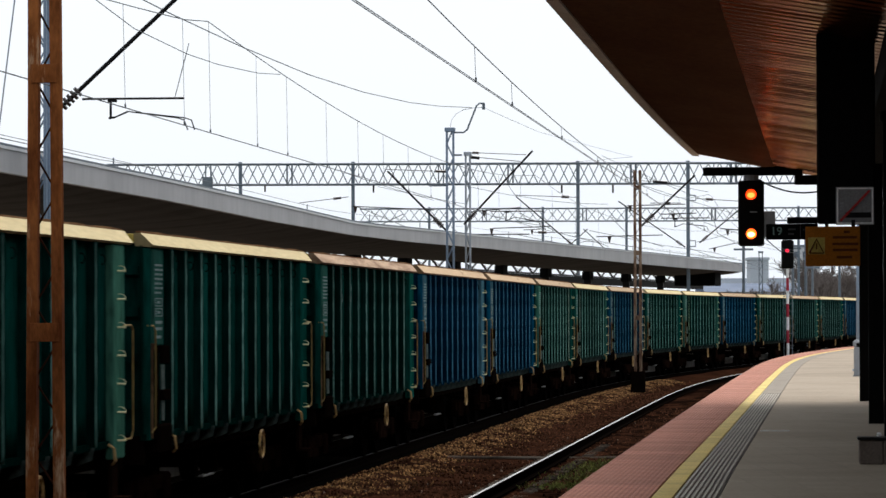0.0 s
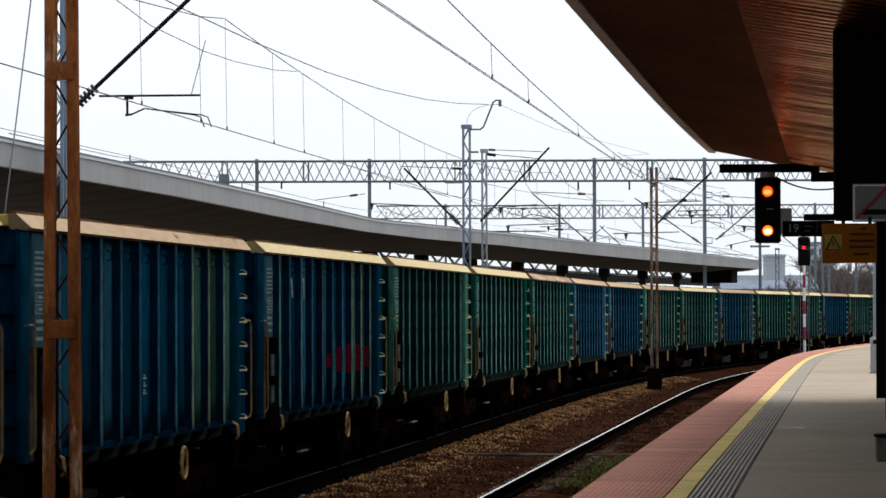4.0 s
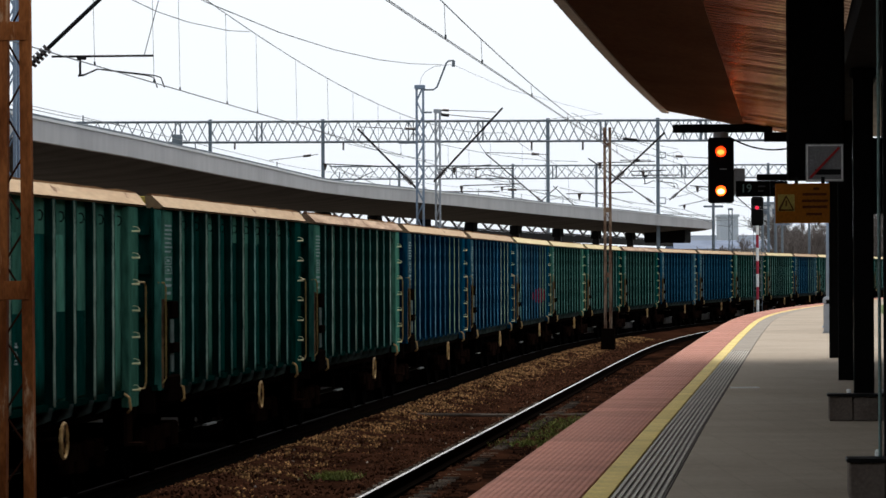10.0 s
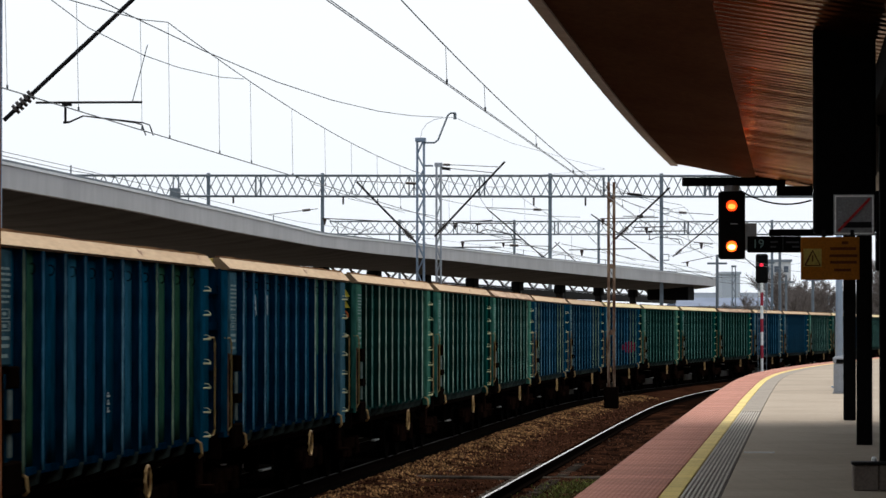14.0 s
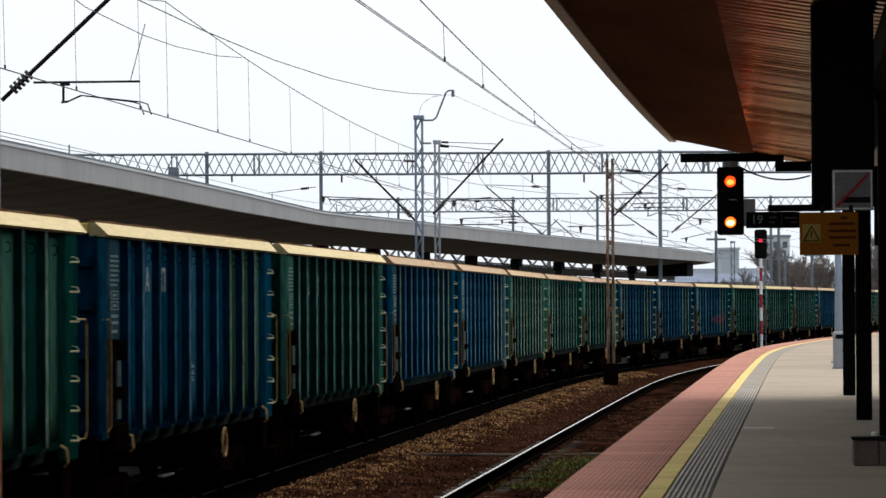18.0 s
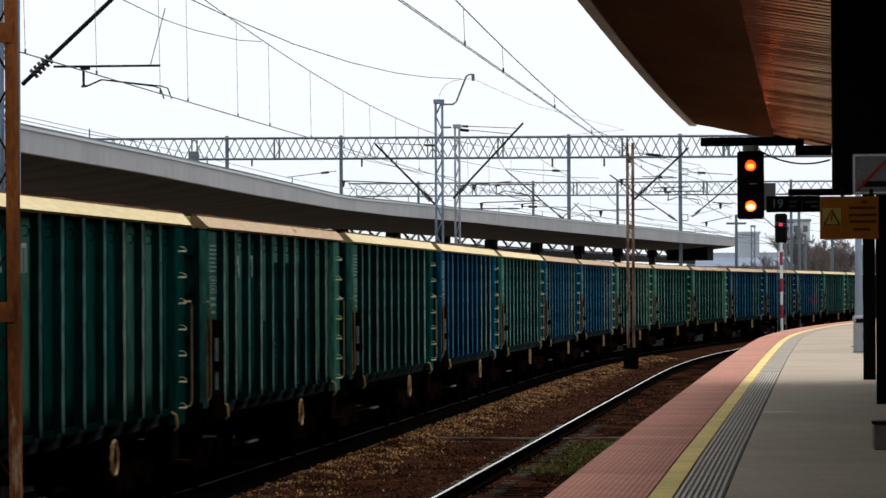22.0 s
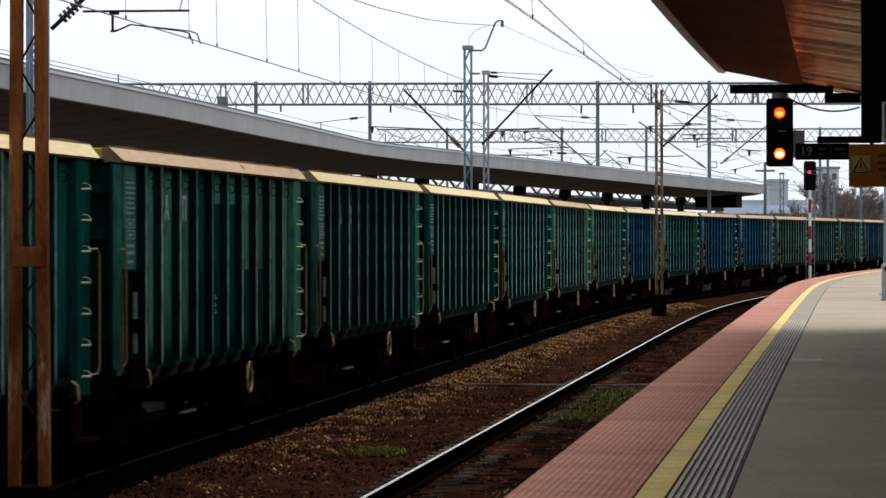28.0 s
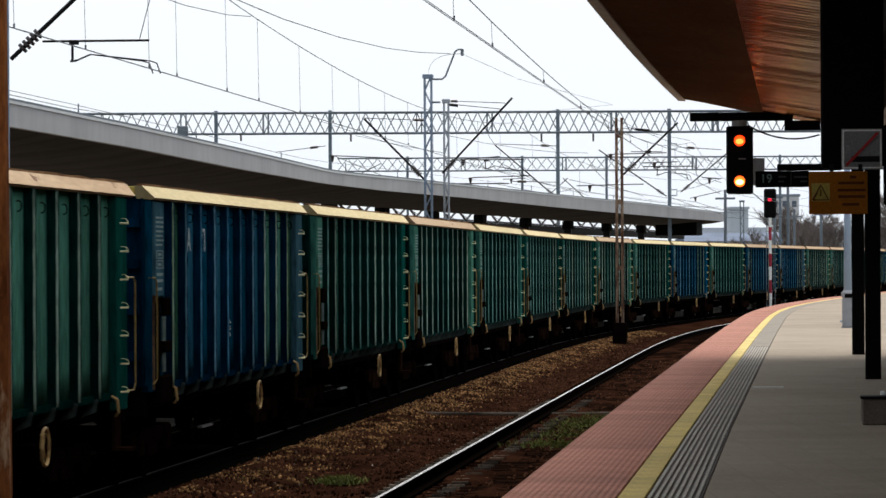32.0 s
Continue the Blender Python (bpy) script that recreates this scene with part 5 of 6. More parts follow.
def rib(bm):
    # pressed stiffener: a flank towards the rear, a rounded outer corner with a painted highlight, a narrow crest
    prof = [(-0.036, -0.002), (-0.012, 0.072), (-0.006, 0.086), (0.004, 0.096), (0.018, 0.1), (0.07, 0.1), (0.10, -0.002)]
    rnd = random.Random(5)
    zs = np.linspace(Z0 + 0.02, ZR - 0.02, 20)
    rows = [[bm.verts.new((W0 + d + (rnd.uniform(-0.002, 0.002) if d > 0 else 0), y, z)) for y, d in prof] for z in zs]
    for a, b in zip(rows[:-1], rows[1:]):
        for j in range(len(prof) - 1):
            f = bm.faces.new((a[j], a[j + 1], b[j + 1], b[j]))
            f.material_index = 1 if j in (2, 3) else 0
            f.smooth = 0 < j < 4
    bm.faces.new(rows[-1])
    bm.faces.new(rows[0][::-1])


def gusset(bm):
    # bracket below the rib, splayed back to the underframe
    a = [bm.verts.new((W0 + x, -0.03, z)) for x, z in ((0.004, Z0 + 0.018), (0.085, Z0 + 0.018), (0.06, Z0 - 0.11), (-0.10, Z0 - 0.17))]
    b = [bm.verts.new((v.co.x, -0.018, v.co.z)) for v in a]
    for i in range(4):
        j = (i + 1) % 4
        bm.faces.new((a[i], b[i], b[j], a[j]))
    bm.faces.new(a)
    bm.faces.new(b[::-1])


def lashing_ring(bm):
    pts = [Vector((W0 + 0.035 + 0.03 * math.sin(a), 0.66, 2.88 + 0.05 * math.cos(a))) for a in np.linspace(-0.7, 3.6, 9)]
    pipe(bm, pts, 0.007, 5)


def end_panel(bm):
    box(bm, WIDE - 0.101, WIDE - 0.03, -0.30, 0.30, 1.98, ZR - 0.03, bevel=0.02)


def end_panel_low(bm):
    box(bm, WIDE - 0.101, WIDE - 0.05, -0.22, 0.22, Z0 + 0.1, 1.93, bevel=0.02)


def lettering(bm):
    # rows of print, two framed tables and a bold mark, none of it legible
    rnd = random.Random(11)
    x0, x1 = WIDE - 0.0295, WIDE - 0.026
    for z in np.arange(2.86, 2.52, -0.05):
        y = -0.24
        while y < 0.18:
            w = rnd.uniform(0.1, 0.3)
            box(bm, x0, x1, y, min(y + w, 0.24), z - 0.011, z + 0.011)
            y += w + 0.04
    for z0, z1 in ((2.50, 2.41), (2.39, 2.30)):
        for za, zb, ya, yb in ((z0 - 0.01, z0, -0.22, 0.22), (z1, z1 + 0.01, -0.22, 0.22), (z1, z0, -0.22, -0.19), (z1, z0, 0.19, 0.22)):
            box(bm, x0, x1, ya, yb, za, zb)
        box(bm, x0, x1, -0.10, 0.08, z1 + 0.03, z0 - 0.03)
    for z in (2.24, 2.17, 2.08):
        box(bm, x0, x1, -0.2, rnd.uniform(0.02, 0.2), z - 0.02, z + 0.012)


def corner_post(bm):
    box(bm, WIDE - 0.101, WIDE - 0.022, -0.025, 0.025, Z0 - 0.02, ZR - 0.03, bevel=0.006)


def chord_lip(bm):
    # upturned rim along the top of the chord, a little buckled
    rnd = random.Random(17)
    ys = np.linspace(-HALF - 0.06, HALF + 0.06, 22)
    rows = []
    for y in ys:
        h = ZT + 0.022 + rnd.uniform(-0.008, 0.008)
        rows.append([bm.verts.new((x, y, z)) for x, z in ((WIDE - 0.165, ZT + 0.001), (WIDE - 0.104, ZT + 0.001), (WIDE - 0.112, h), (WIDE - 0.165, h))])
    for a, b in zip(rows[:-1], rows[1:]):
        for k in range(4):
            bm.faces.new((a[k], a[(k + 1) % 4], b[(k + 1) % 4], b[k]))
    bm.faces.new(rows[0][::-1])
    bm.faces.new(rows[-1])


# pale bar added to carry a glint of light below the frame
def brake_beam(bm):
    box(bm, WIDE - 0.36, WIDE - 0.30, -0.42, 0.42, 0.345, 0.37, bevel=0.004)


def ladder_post(bm):
    box(bm, WIDE - 0.102, WIDE - 0.01, -0.32, 0.28, Z0 - 0.14, ZR - 0.03, bevel=0.012)


def rung(bm):
    # D-shaped stirrup on the post: a stout tread, and a thin bow above it
    pipe(bm, [Vector(v) for v in ((WIDE + 0.07, -0.235, 0.0), (WIDE + 0.074, -0.225, 0.02), (WIDE + 0.045, -0.2, 0.045), (WIDE + 0.01, -0.18, 0.055), (WIDE - 0.02, -0.165, 0.045))], 0.0038, 6)
    tube(bm, (WIDE - 0.045, -0.235, 0.0), (WIDE + 0.075, -0.237, 0.0), 0.010, 6)


def handrail(bm):
    pipe(bm, [Vector(v) for v in ((WIDE - 0.02, 0.18, 2.21), (WIDE + 0.01, 0.55, 2.21), (WIDE + 0.015, 0.62, 2.16), (WIDE + 0.015, 0.62, 1.10), (WIDE + 0.01, 0.54, 1.03), (WIDE - 0.02, 0.18, 1.03))], 0.011, 6)


def rear_handrail(bm):
    pipe(bm, [Vector(v) for v in ((WIDE - 0.05, -6.40, 2.20), (WIDE + 0.0, -6.30, 2.20), (WIDE + 0.01, -6.24, 2.15), (WIDE + 0.01, -6.24, 1.10), (WIDE - 0.02, -6.32, 1.04))], 0.010, 6)


def brake_rod(bm):
    tube(bm, (WIDE - 0.05, -6.155, 0.98), (WIDE - 0.05, -6.155, 1.98), 0.020, 7)
    box(bm, WIDE - 0.10, WIDE - 0.02, -6.18, -6.13, 1.93, 2.01)


def handwheel(bm):
    n = 20
    pts = [Vector((WIDE + 0.02, 0.175 * math.cos(2 * math.pi * k / n), 0.66 + 0.175 * math.sin(2 * math.pi * k / n))) for k in range(n + 1)]
    pipe(bm, pts, 0.015, 8)
    for k in range(4):
        a = math.pi * k / 4
        tube(bm, (WIDE + 0.0, 0.17 * math.cos(a), 0.66 + 0.17 * math.sin(a)), (WIDE + 0.0, -0.17 * math.cos(a), 0.66 - 0.17 * math.sin(a)), 0.008, 5)


def wheel_shaft(bm):
    tube(bm, (WIDE - 0.4, 0, 0.66), (WIDE + 0.02, 0, 0.66), 0.03, 8)
    tube(bm, (WIDE - 0.35, 0, 0.66), (WIDE - 0.3, 0, 0.98), 0.025, 6)


def tow_hook(bm):
    pipe(bm, [Vector(v) for v in ((WIDE - 0.05, 0, 1.0), (WIDE + 0.01, 0.0, 0.96), (WIDE + 0.02, 0.02, 0.83), (WIDE - 0.02, 0.06, 0.79))], 0.016, 6)


def step_bracket(bm):
    box(bm, WIDE - 0.1, WIDE - 0.06, -0.16, 0.16, 0.45, 0.98)
    box(bm, WIDE - 0.1, WIDE + 0.1, -0.16, 0.16, 0.42, 0.455)


def equipment(bm):
    box(bm, WIDE - 0.10, WIDE + 0.0, -0.04, 0.36, 1.78, 1.98, bevel=0.01)
    box(bm, WIDE - 0.10, WIDE - 0.02, -0.34, -0.24, 0.95, 1.95)
    box(bm, WIDE - 0.10, WIDE + 0.02, -0.10, 0.32, 1.38, 1.50, bevel=0.01)
    box(bm, WIDE - 0.2, WIDE + 0.0, -0.3, 0.5, 0.80, 1.12, bevel=0.02)


def air_pipe(bm):
    tube(bm, (WIDE - 0.02, 0, 1.16), (WIDE - 0.02, 0, 1.77), 0.016, 6)


def floor_frame(bm):
    box(bm, -WIDE + 0.14, WIDE - 0.14, -HALF, HALF, Z0 - 0.03, Z0 + 0.03)
    box(bm, -0.25, 0.25, -HALF - 0.15, HALF + 0.15, 0.62, Z0 - 0.03)
    for x in (-1.18, 1.06):
        box(bm, x, x + 0.12, -HALF, HALF, 0.74, Z0 - 0.03)
    for y in (-HALF, HALF - 0.14):
        box(bm, -1.3, 1.3, y, y + 0.14, 0.70, Z0 - 0.03)
    for y in (-1.6, 0.2, 1.7):
        box(bm, -1.1, 1.1, y, y + 0.12, 0.66, Z0 - 0.03)
    for y in (-1.5, 0.0):
        box(bm, WIDE - 0.35, WIDE - 0.31, y - 0.03, y + 0.03, 0.386, Z0 - 0.03)
    tube(bm, (-0.5, -0.9, 0.62), (-0.5, 0.9, 0.62), 0.2, 12)


def load(bm):
    bmesh.ops.create_grid(bm, x_segments=6, y_segments=26, size=1.0, matrix=Matrix.Translation((0, 0, 2.1)) @ Matrix.Diagonal((WIDE - 0.15, HALF - 0.12, 1, 1)))
    for v in bm.verts:
        v.co.z += 0.35 * math.cos(v.co.x * 1.1) * (0.6 + 0.4 * math.cos(v.co.y * 0.9)) + 0.06 * noise.noise(v.co * 2)


def bogie_frame(bm):
    for x in (-1.06, 0.94):
        box(bm, x, x + 0.12, -1.25, 1.25, 0.42, 0.60, bevel=0.02)
        box(bm, x, x + 0.12, -0.32, 0.32, 0.28, 0.44, bevel=0.02)
        for y in (-0.9, 0.9):
            box(bm, x - 0.04, x + 0.16, y - 0.17, y + 0.17, 0.30, 0.62, bevel=0.03)
        for y in (-0.18, 0.0, 0.18):
            tube(bm, (x + 0.06, y, 0.42), (x + 0.06, y, 0.60), 0.07, 8)
    box(bm, -0.96, 0.96, -0.22, 0.22, 0.38, 0.62, bevel=0.02)


def wheelset(bm):
    for x in (-0.75, 0.75):
        disc(bm, (x, 0, 0.46), (1, 0, 0), 0.46, 0.12, 24)
        disc(bm, (x - 0.07 * (1 if x > 0 else -1), 0, 0.46), (1, 0, 0), 0.488, 0.03, 24)
        disc(bm, (x + 0.09 * (1 if x > 0 else -1), 0, 0.46), (1, 0, 0), 0.16, 0.1, 14)
    tube(bm, (-1.05, 0, 0.46), (1.05, 0, 0.46), 0.08, 10)


def buffer(bm):
    tube(bm, (0, 0, 1.03), (0, 0.42, 1.03), 0.11, 12)
    disc(bm, (0, 0.46, 1.03), (0, 1, 0), 0.24, 0.06, 18)


def coupler(bm):
    tube(bm, (0, 0, 1.0), (0, 0.5, 0.92), 0.05, 8)
    box(bm, -0.06, 0.06, -0.02, 0.25, 0.92, 1.1, bevel=0.02)


def bar_mark(bm, bars, wide=0.014):
    # flat painted strokes on the sheet; u runs along the wagon
    for u0, z0, u1, z1 in bars:
        a, b = Vector((W0 + 0.002, u0, z0)), Vector((W0 + 0.002, u1, z1))
        n = Vector((0, -(b - a).z, (b - a).y)).normalized() * wide
        v = [bm.verts.new(p + Vector((dx, 0, 0)) + n * k) for dx in (0, 0.003) for p, k in ((a, -1), (b, -1), (b, 1), (a, 1))]
        for f in ((0, 1, 2, 3), (7, 6, 5, 4), (0, 4, 5, 1), (1, 5, 6, 2), (2, 6, 7, 3), (3, 7, 4, 0)):
            bm.faces.new([v[i] for i in f])


def mark_a(bm):
    bar_mark(bm, ((0.66, 2.50, 0.76, 2.76), (0.86, 2.50, 0.76, 2.76), (0.70, 2.585, 0.82, 2.585)), 0.02)


def mark_b(bm):
    bar_mark(bm, ((0.66, 2.50, 0.66, 2.76), (0.84, 2.50, 0.84, 2.76), (0.64, 2.75, 0.86, 2.75)), 0.02)


def mark_c(bm):
    # three small stacked signs low on the sheet
    for z in (1.62, 1.54, 1.46):
        bar_mark(bm, ((0.66, z, 0.80, z), (0.68, z + 0.03, 0.74, z + 0.03)), 0.011)


def flank_at(u, z):
    return Vector((W0 + 0.002 + 0.072 * u, -0.039 + 0.024 * u, z))


OVAL = {5: 0.10, 6: 0.18, 7: 0.21, 8: 0.20, 9: 0.16, 10: 0.08}   # half heights of the sprayed oval


def spray_flank(bm, half):
    # the letters' fill where it runs over a rib's flank
    rnd = random.Random(12)
    zs = np.linspace(1.62 - half, 1.62 + half, 12)
    lo = [bm.verts.new(flank_at(rnd.uniform(-0.02, 0.1), z)) for z in zs]
    hi = [bm.verts.new(flank_at(1.0 - rnd.uniform(0, 0.12), z)) for z in zs]
    for i in range(11):
        bm.faces.new((lo[i], hi[i], hi[i + 1], lo[i + 1]))


def spray(bm, half, after):
    # crimson body of a letter on the sheet, ragged at its edges
    rnd = random.Random(8)
    ys = np.linspace(0.12, 0.70, 8)
    lo = [bm.verts.new((W0 + 0.003, y, 1.62 - half - (after - half) * i / 7 + rnd.uniform(-0.07, 0.07))) for i, y in enumerate(ys)]
    hi = [bm.verts.new((W0 + 0.003, y, 1.62 + half + (after - half) * i / 7 + rnd.uniform(-0.07, 0.07))) for i, y in enumerate(ys)]
    for i in range(7):
        bm.faces.new((lo[i], lo[i + 1], hi[i + 1], hi[i]))


def spray_outline(bm):
    # broken white outline down both sides of a letter
    rnd = random.Random(9)
    for z in np.arange(1.44, 1.80, 0.04):
        if rnd.random() < 0.7:
            y = 0.72 + rnd.uniform(-0.02, 0.03)
            bar_mark(bm, ((y, z, y + rnd.uniform(-0.03, 0.05), z + rnd.uniform(0.02, 0.06)),), 0.012)


def pale_stripe(bm):
    bar_mark(bm, ((0.74, 2.12, 0.84, 1.22), (0.80, 2.02, 0.88, 1.30)), 0.035)


def low_patch(bm):
    bar_mark(bm, ((0.52, Z0 + 0.08, 0.52, 1.93),), 0.5)


def top_patch(bm):
    bar_mark(bm, ((0.53, 2.70, 0.53, ZR - 0.02),), 0.5)


def warning_marks(bm):
    bm.faces.new([bm.verts.new((x, -0.08, dz)) for x, dz in ((WIDE - 0.29, 0.0), (WIDE - 0.12, 0.0), (WIDE - 0.205, 0.145))])


def warning_disc(bm):
    pipe(bm, [Vector((WIDE - 0.205 + 0.06 * math.cos(a), -0.086, 2.53 + 0.06 * math.sin(a))) for a in np.linspace(0, 2 * math.pi, 19)], 0.016, 5)


FLIP = Matrix.Rotation(math.pi, 4, "Z")
END = {-1: Matrix.Rotation(math.pi, 4, "Z"), 1: Matrix()}

# number in the train: body colour, colours of the ten ribs from the rear, top chord, end panel
G, D, L, B, S, O = "green", "deep", "pale", "blue", "sky", "olive"


def scheme(n):
    table = {
        0: (D, [D] * 10, "cream", L), 1: (G, [G] * 10, "cream", G), 2: (G, [G, G, G, D, G, G, D, G, G, G], "rustychord", G),
        3: (B, [B] * 10, "tan", S), 4: (B, [S, B, B, B, B, B, B, B, B, B], "tan", S), 5: (G, [G] * 9 + [L], "tan", L), 6: (G, [L] + [G] * 9, "cream", G),
        7: (B, [G, B, B, B, B, B, G, G, G, G], "tan", S), 8: (G, [G] * 10, "cream", G), 9: (G, [O] + [G] * 9, "cream", L), 10: (B, [B] * 10, "tan", S),
        11: (G, [O, G, G, G, G, G, G, G, G, G], "cream", G), 12: (D, [D] * 10, "tan", G), 13: (G, [G] * 10, "cream", G), 14: (B, [B] * 10, "cream", S),
        -1: (B, [G, B, S, B, S, B, B, L, O, G], "cream", S), -2: (B, [S, B, S, B, B, B, B, L, O, L], "tan", S), -3: (B, [O, S, B, B, S, B, B, O, O, L], "tan", S),
        -4: (D, [D, L, D, G, L, G, D, L, G, L], "rustychord", L), -5: (D, [L, D, L, G, D, L, G, D, L, G], "tan", L), -6: (G, [L, G, L, L, L, G, L, L, L, L], "tan", L),
        -7: (B, [S, B, S, B, B, B, B, L, L, L], "tan", S), -8: (B, [O, B, S, B, B, S, B, O, O, O], "tan", S), -9: (G, [G] * 10, "cream", L),
        -10: (B, [B, S, B, B, S, B, B, O, O, L], "cream", S), -11: (G, [G, G, L, G, G, G, G, L, G, L], "cream", L), -12: (D, [L, L, D, L, D, D, L, D, L, L], "tan", L),
        -13: (D, [G, G, L, G, G, G, G, L, L, G], "cream", G), -14: (D, [G] * 8 + [L, L], "cream", G), -15: (D, [G, D, G, G, G, D, G, G, G, G], "cream", L),
        -16: (G, [L, L, L, G, G, G, L, L, L, L], "tan", L), -17: (G, [G, L, G, G, G, G, L, L, G, G], "cream", L), -18: (B, [O, S, B, S, B, B, S, L, L, O], "cream", S),
        -19: (G, [L] * 10, "tan", L), -20: (D, [G] * 10, "cream", G), -21: (B, [B] * 10, "cream", S),
    }
    if n in table:
        return table[n]
    return ((G, [G] * 10, "cream", L), (B, [B] * 10, "tan", S), (D, [D] * 10, "cream", G))[n % 3]


NAMES = {G: "green", D: "dark green", L: "pale green", B: "blue", S: "pale blue", O: "olive"}


def wagon(n):
    body, ribs, top, panel = scheme(n)
    extra = ", crimson spray paint" if n == -1 else ", faded green patches" if ribs.count(L) + ribs.count(O) > 2 else ""
    rim = {"cream": "cream", "tan": "tan", "rustychord": "rusty"}[top]
    t = thing("coal_wagon", NAMES[body] + " ribbed open coal wagon, " + rim + " top chord" + extra, "freight wagon", "wagons of the coal train")
    for f, m in ((1, Matrix()), (-1, FLIP)):
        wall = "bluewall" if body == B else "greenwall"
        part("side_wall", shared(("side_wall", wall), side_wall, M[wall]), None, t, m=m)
        ch = part("top_chord", shared(("top_chord", top), chord, M[top]), None, t, m=m)
        part("rim", shared(("rim", 0), chord_lip, M["lip"]), None, ch, "rust-brown rim")
        for k, y in enumerate(RIB_Y):
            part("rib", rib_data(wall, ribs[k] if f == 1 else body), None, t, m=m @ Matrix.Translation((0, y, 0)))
        for k in range(-1, 10) if f == 1 else ():
            c = ribs[k] if k >= 0 else body
            part("side_panel", shared(("side_panel", c, k), lambda bm: side_panel(bm, k), M[c]), None, t)
    for e in (-1, 1):
        base = END[e]
        # ends take the shaded copy too: the dark gap is in the colour
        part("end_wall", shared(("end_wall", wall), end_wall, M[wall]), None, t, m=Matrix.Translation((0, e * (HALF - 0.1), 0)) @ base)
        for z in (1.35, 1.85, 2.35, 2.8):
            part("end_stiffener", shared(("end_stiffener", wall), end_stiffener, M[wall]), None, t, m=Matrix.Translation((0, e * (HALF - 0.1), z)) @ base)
        part("end_chord", shared(("end_chord", "o"), chord_end, M["ochre"]), None, t, m=Matrix.Translation((0, e * (HALF - 0.1), 0)))
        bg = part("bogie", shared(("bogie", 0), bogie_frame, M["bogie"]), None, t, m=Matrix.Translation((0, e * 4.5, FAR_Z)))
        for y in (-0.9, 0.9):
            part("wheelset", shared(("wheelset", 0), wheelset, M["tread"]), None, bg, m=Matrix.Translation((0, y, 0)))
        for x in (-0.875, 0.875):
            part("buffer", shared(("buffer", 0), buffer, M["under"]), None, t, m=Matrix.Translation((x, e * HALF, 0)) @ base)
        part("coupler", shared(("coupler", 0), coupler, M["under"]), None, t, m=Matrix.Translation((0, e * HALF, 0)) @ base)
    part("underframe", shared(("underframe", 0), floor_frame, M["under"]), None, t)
    part("load", shared(("load", 0), load, M["coal"]), None, t)
    for y in RIB_Y:
        part("gusset", shared(("gusset", 0), gusset, M["gusset"]), None, t, m=Matrix.Translation((0, y, 0)))
        part("lashing_ring", shared(("lashing_ring", 0), lashing_ring, M["lash"]), None, t, m=Matrix.Translation((0, y, 0)))
    # rear corner: lettered panel, brake gear; front corner: ladder
    panel = {S: "stencil_grey", G: "stencil_green"}.get(panel, panel)
    pn = part("end_panel", shared(("end_panel", panel), end_panel, M[panel]), None, t, m=Matrix.Translation((0, -5.82, 0)))
    part("lettering", shared(("lettering", 0), lettering, M["plate"]), None, pn, "rows of small unreadable print")
    edge = "stencil_green" if panel == L else body
    part("corner_post", shared(("corner_post", edge), corner_post, M[edge]), None, t, m=Matrix.Translation((0, -HALF + 0.05, 0)))
    for y in (-0.75,):
        part("brake_beam", shared(("brake_beam", 0), brake_beam, M["glintsteel"]), None, t, "brake beam with a bright glint in its colour", m=Matrix.Translation((0, y, 0)))
    part("lower_panel", shared(("lower_panel", body), end_panel_low, M[body]), None, t, m=Matrix.Translation((0, -5.75, 0)))
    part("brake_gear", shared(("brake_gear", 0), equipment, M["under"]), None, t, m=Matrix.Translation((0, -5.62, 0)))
    for y in (-5.67, -5.58):
        part("air_pipe", shared(("air_pipe", 0), air_pipe, M["pipegrey"]), None, t, m=Matrix.Translation((0, y, 0)))
    rail = L if panel == L and n % 2 == 0 else "stencil_green" if body in (G, D) and n % 3 == 0 else "stencil_grey" if n in (-7, -18, 3, 7) else body
    post = part("ladder_post", shared(("ladder_post", rail), ladder_post, M[rail]), None, t, m=Matrix.Translation((0, 5.78, 0)))
    for k in range(7):
        part("rung", shared(("rung", 0), rung, M["rung"]), None, post, m=Matrix.Translation((0, 0.12, 1.03 + 0.29 * k)))
    part("handrail", shared(("handrail", 0), handrail, M["railochre"]), None, post)
    part("handrail", shared(("rear_handrail", 0), rear_handrail, M["railochre"]), None, t)
    part("brake_rod", shared(("brake_rod", 0), brake_rod, M["lip"]), None, t, "rust-brown brake rod")
    part("handwheel", shared(("handwheel", 0), handwheel, M["wheel_y"]), None, t, "yellow brake handwheel", m=Matrix.Translation((0, 1.55, 0)))
    part("wheel_shaft", shared(("wheel_shaft", 0), wheel_shaft, M["under"]), None, t, m=Matrix.Translation((0, 1.6, 0)))
    for y in (-5.0, 5.35):
        part("tow_hook", shared(("tow_hook", 0), tow_hook, M["wheel_y"]), None, t, "yellow rope hook", m=Matrix.Translation((0, y, 0)))
    part("foot_step", shared(("foot_step", 0), step_bracket, M["bogie"]), None, t, m=Matrix.Translation((0, 5.78, 0)))
    if n % 3 != 1:
        part("mark", shared(("mark_a", 0), mark_a, M["mark"]), None, t, "white painted mark", m=Matrix.Translation((0, RIB_Y[1], 0)))
        part("mark", shared(("mark_b", 0), mark_b, M["mark"]), None, t, "white painted mark", m=Matrix.Translation((0, RIB_Y[2], 0)))
    if n % 2 == 0:
        part("mark", shared(("mark_c", 0), mark_c, M["mark"]), None, t, "small white painted signs", m=Matrix.Translation((0, RIB_Y[4], 0)))
    if n == -1:
        for k in (5, 6, 7, 8, 9):
            at = Matrix.Translation((0, RIB_Y[k], 0))
            half, after = OVAL[k], OVAL[k + 1]
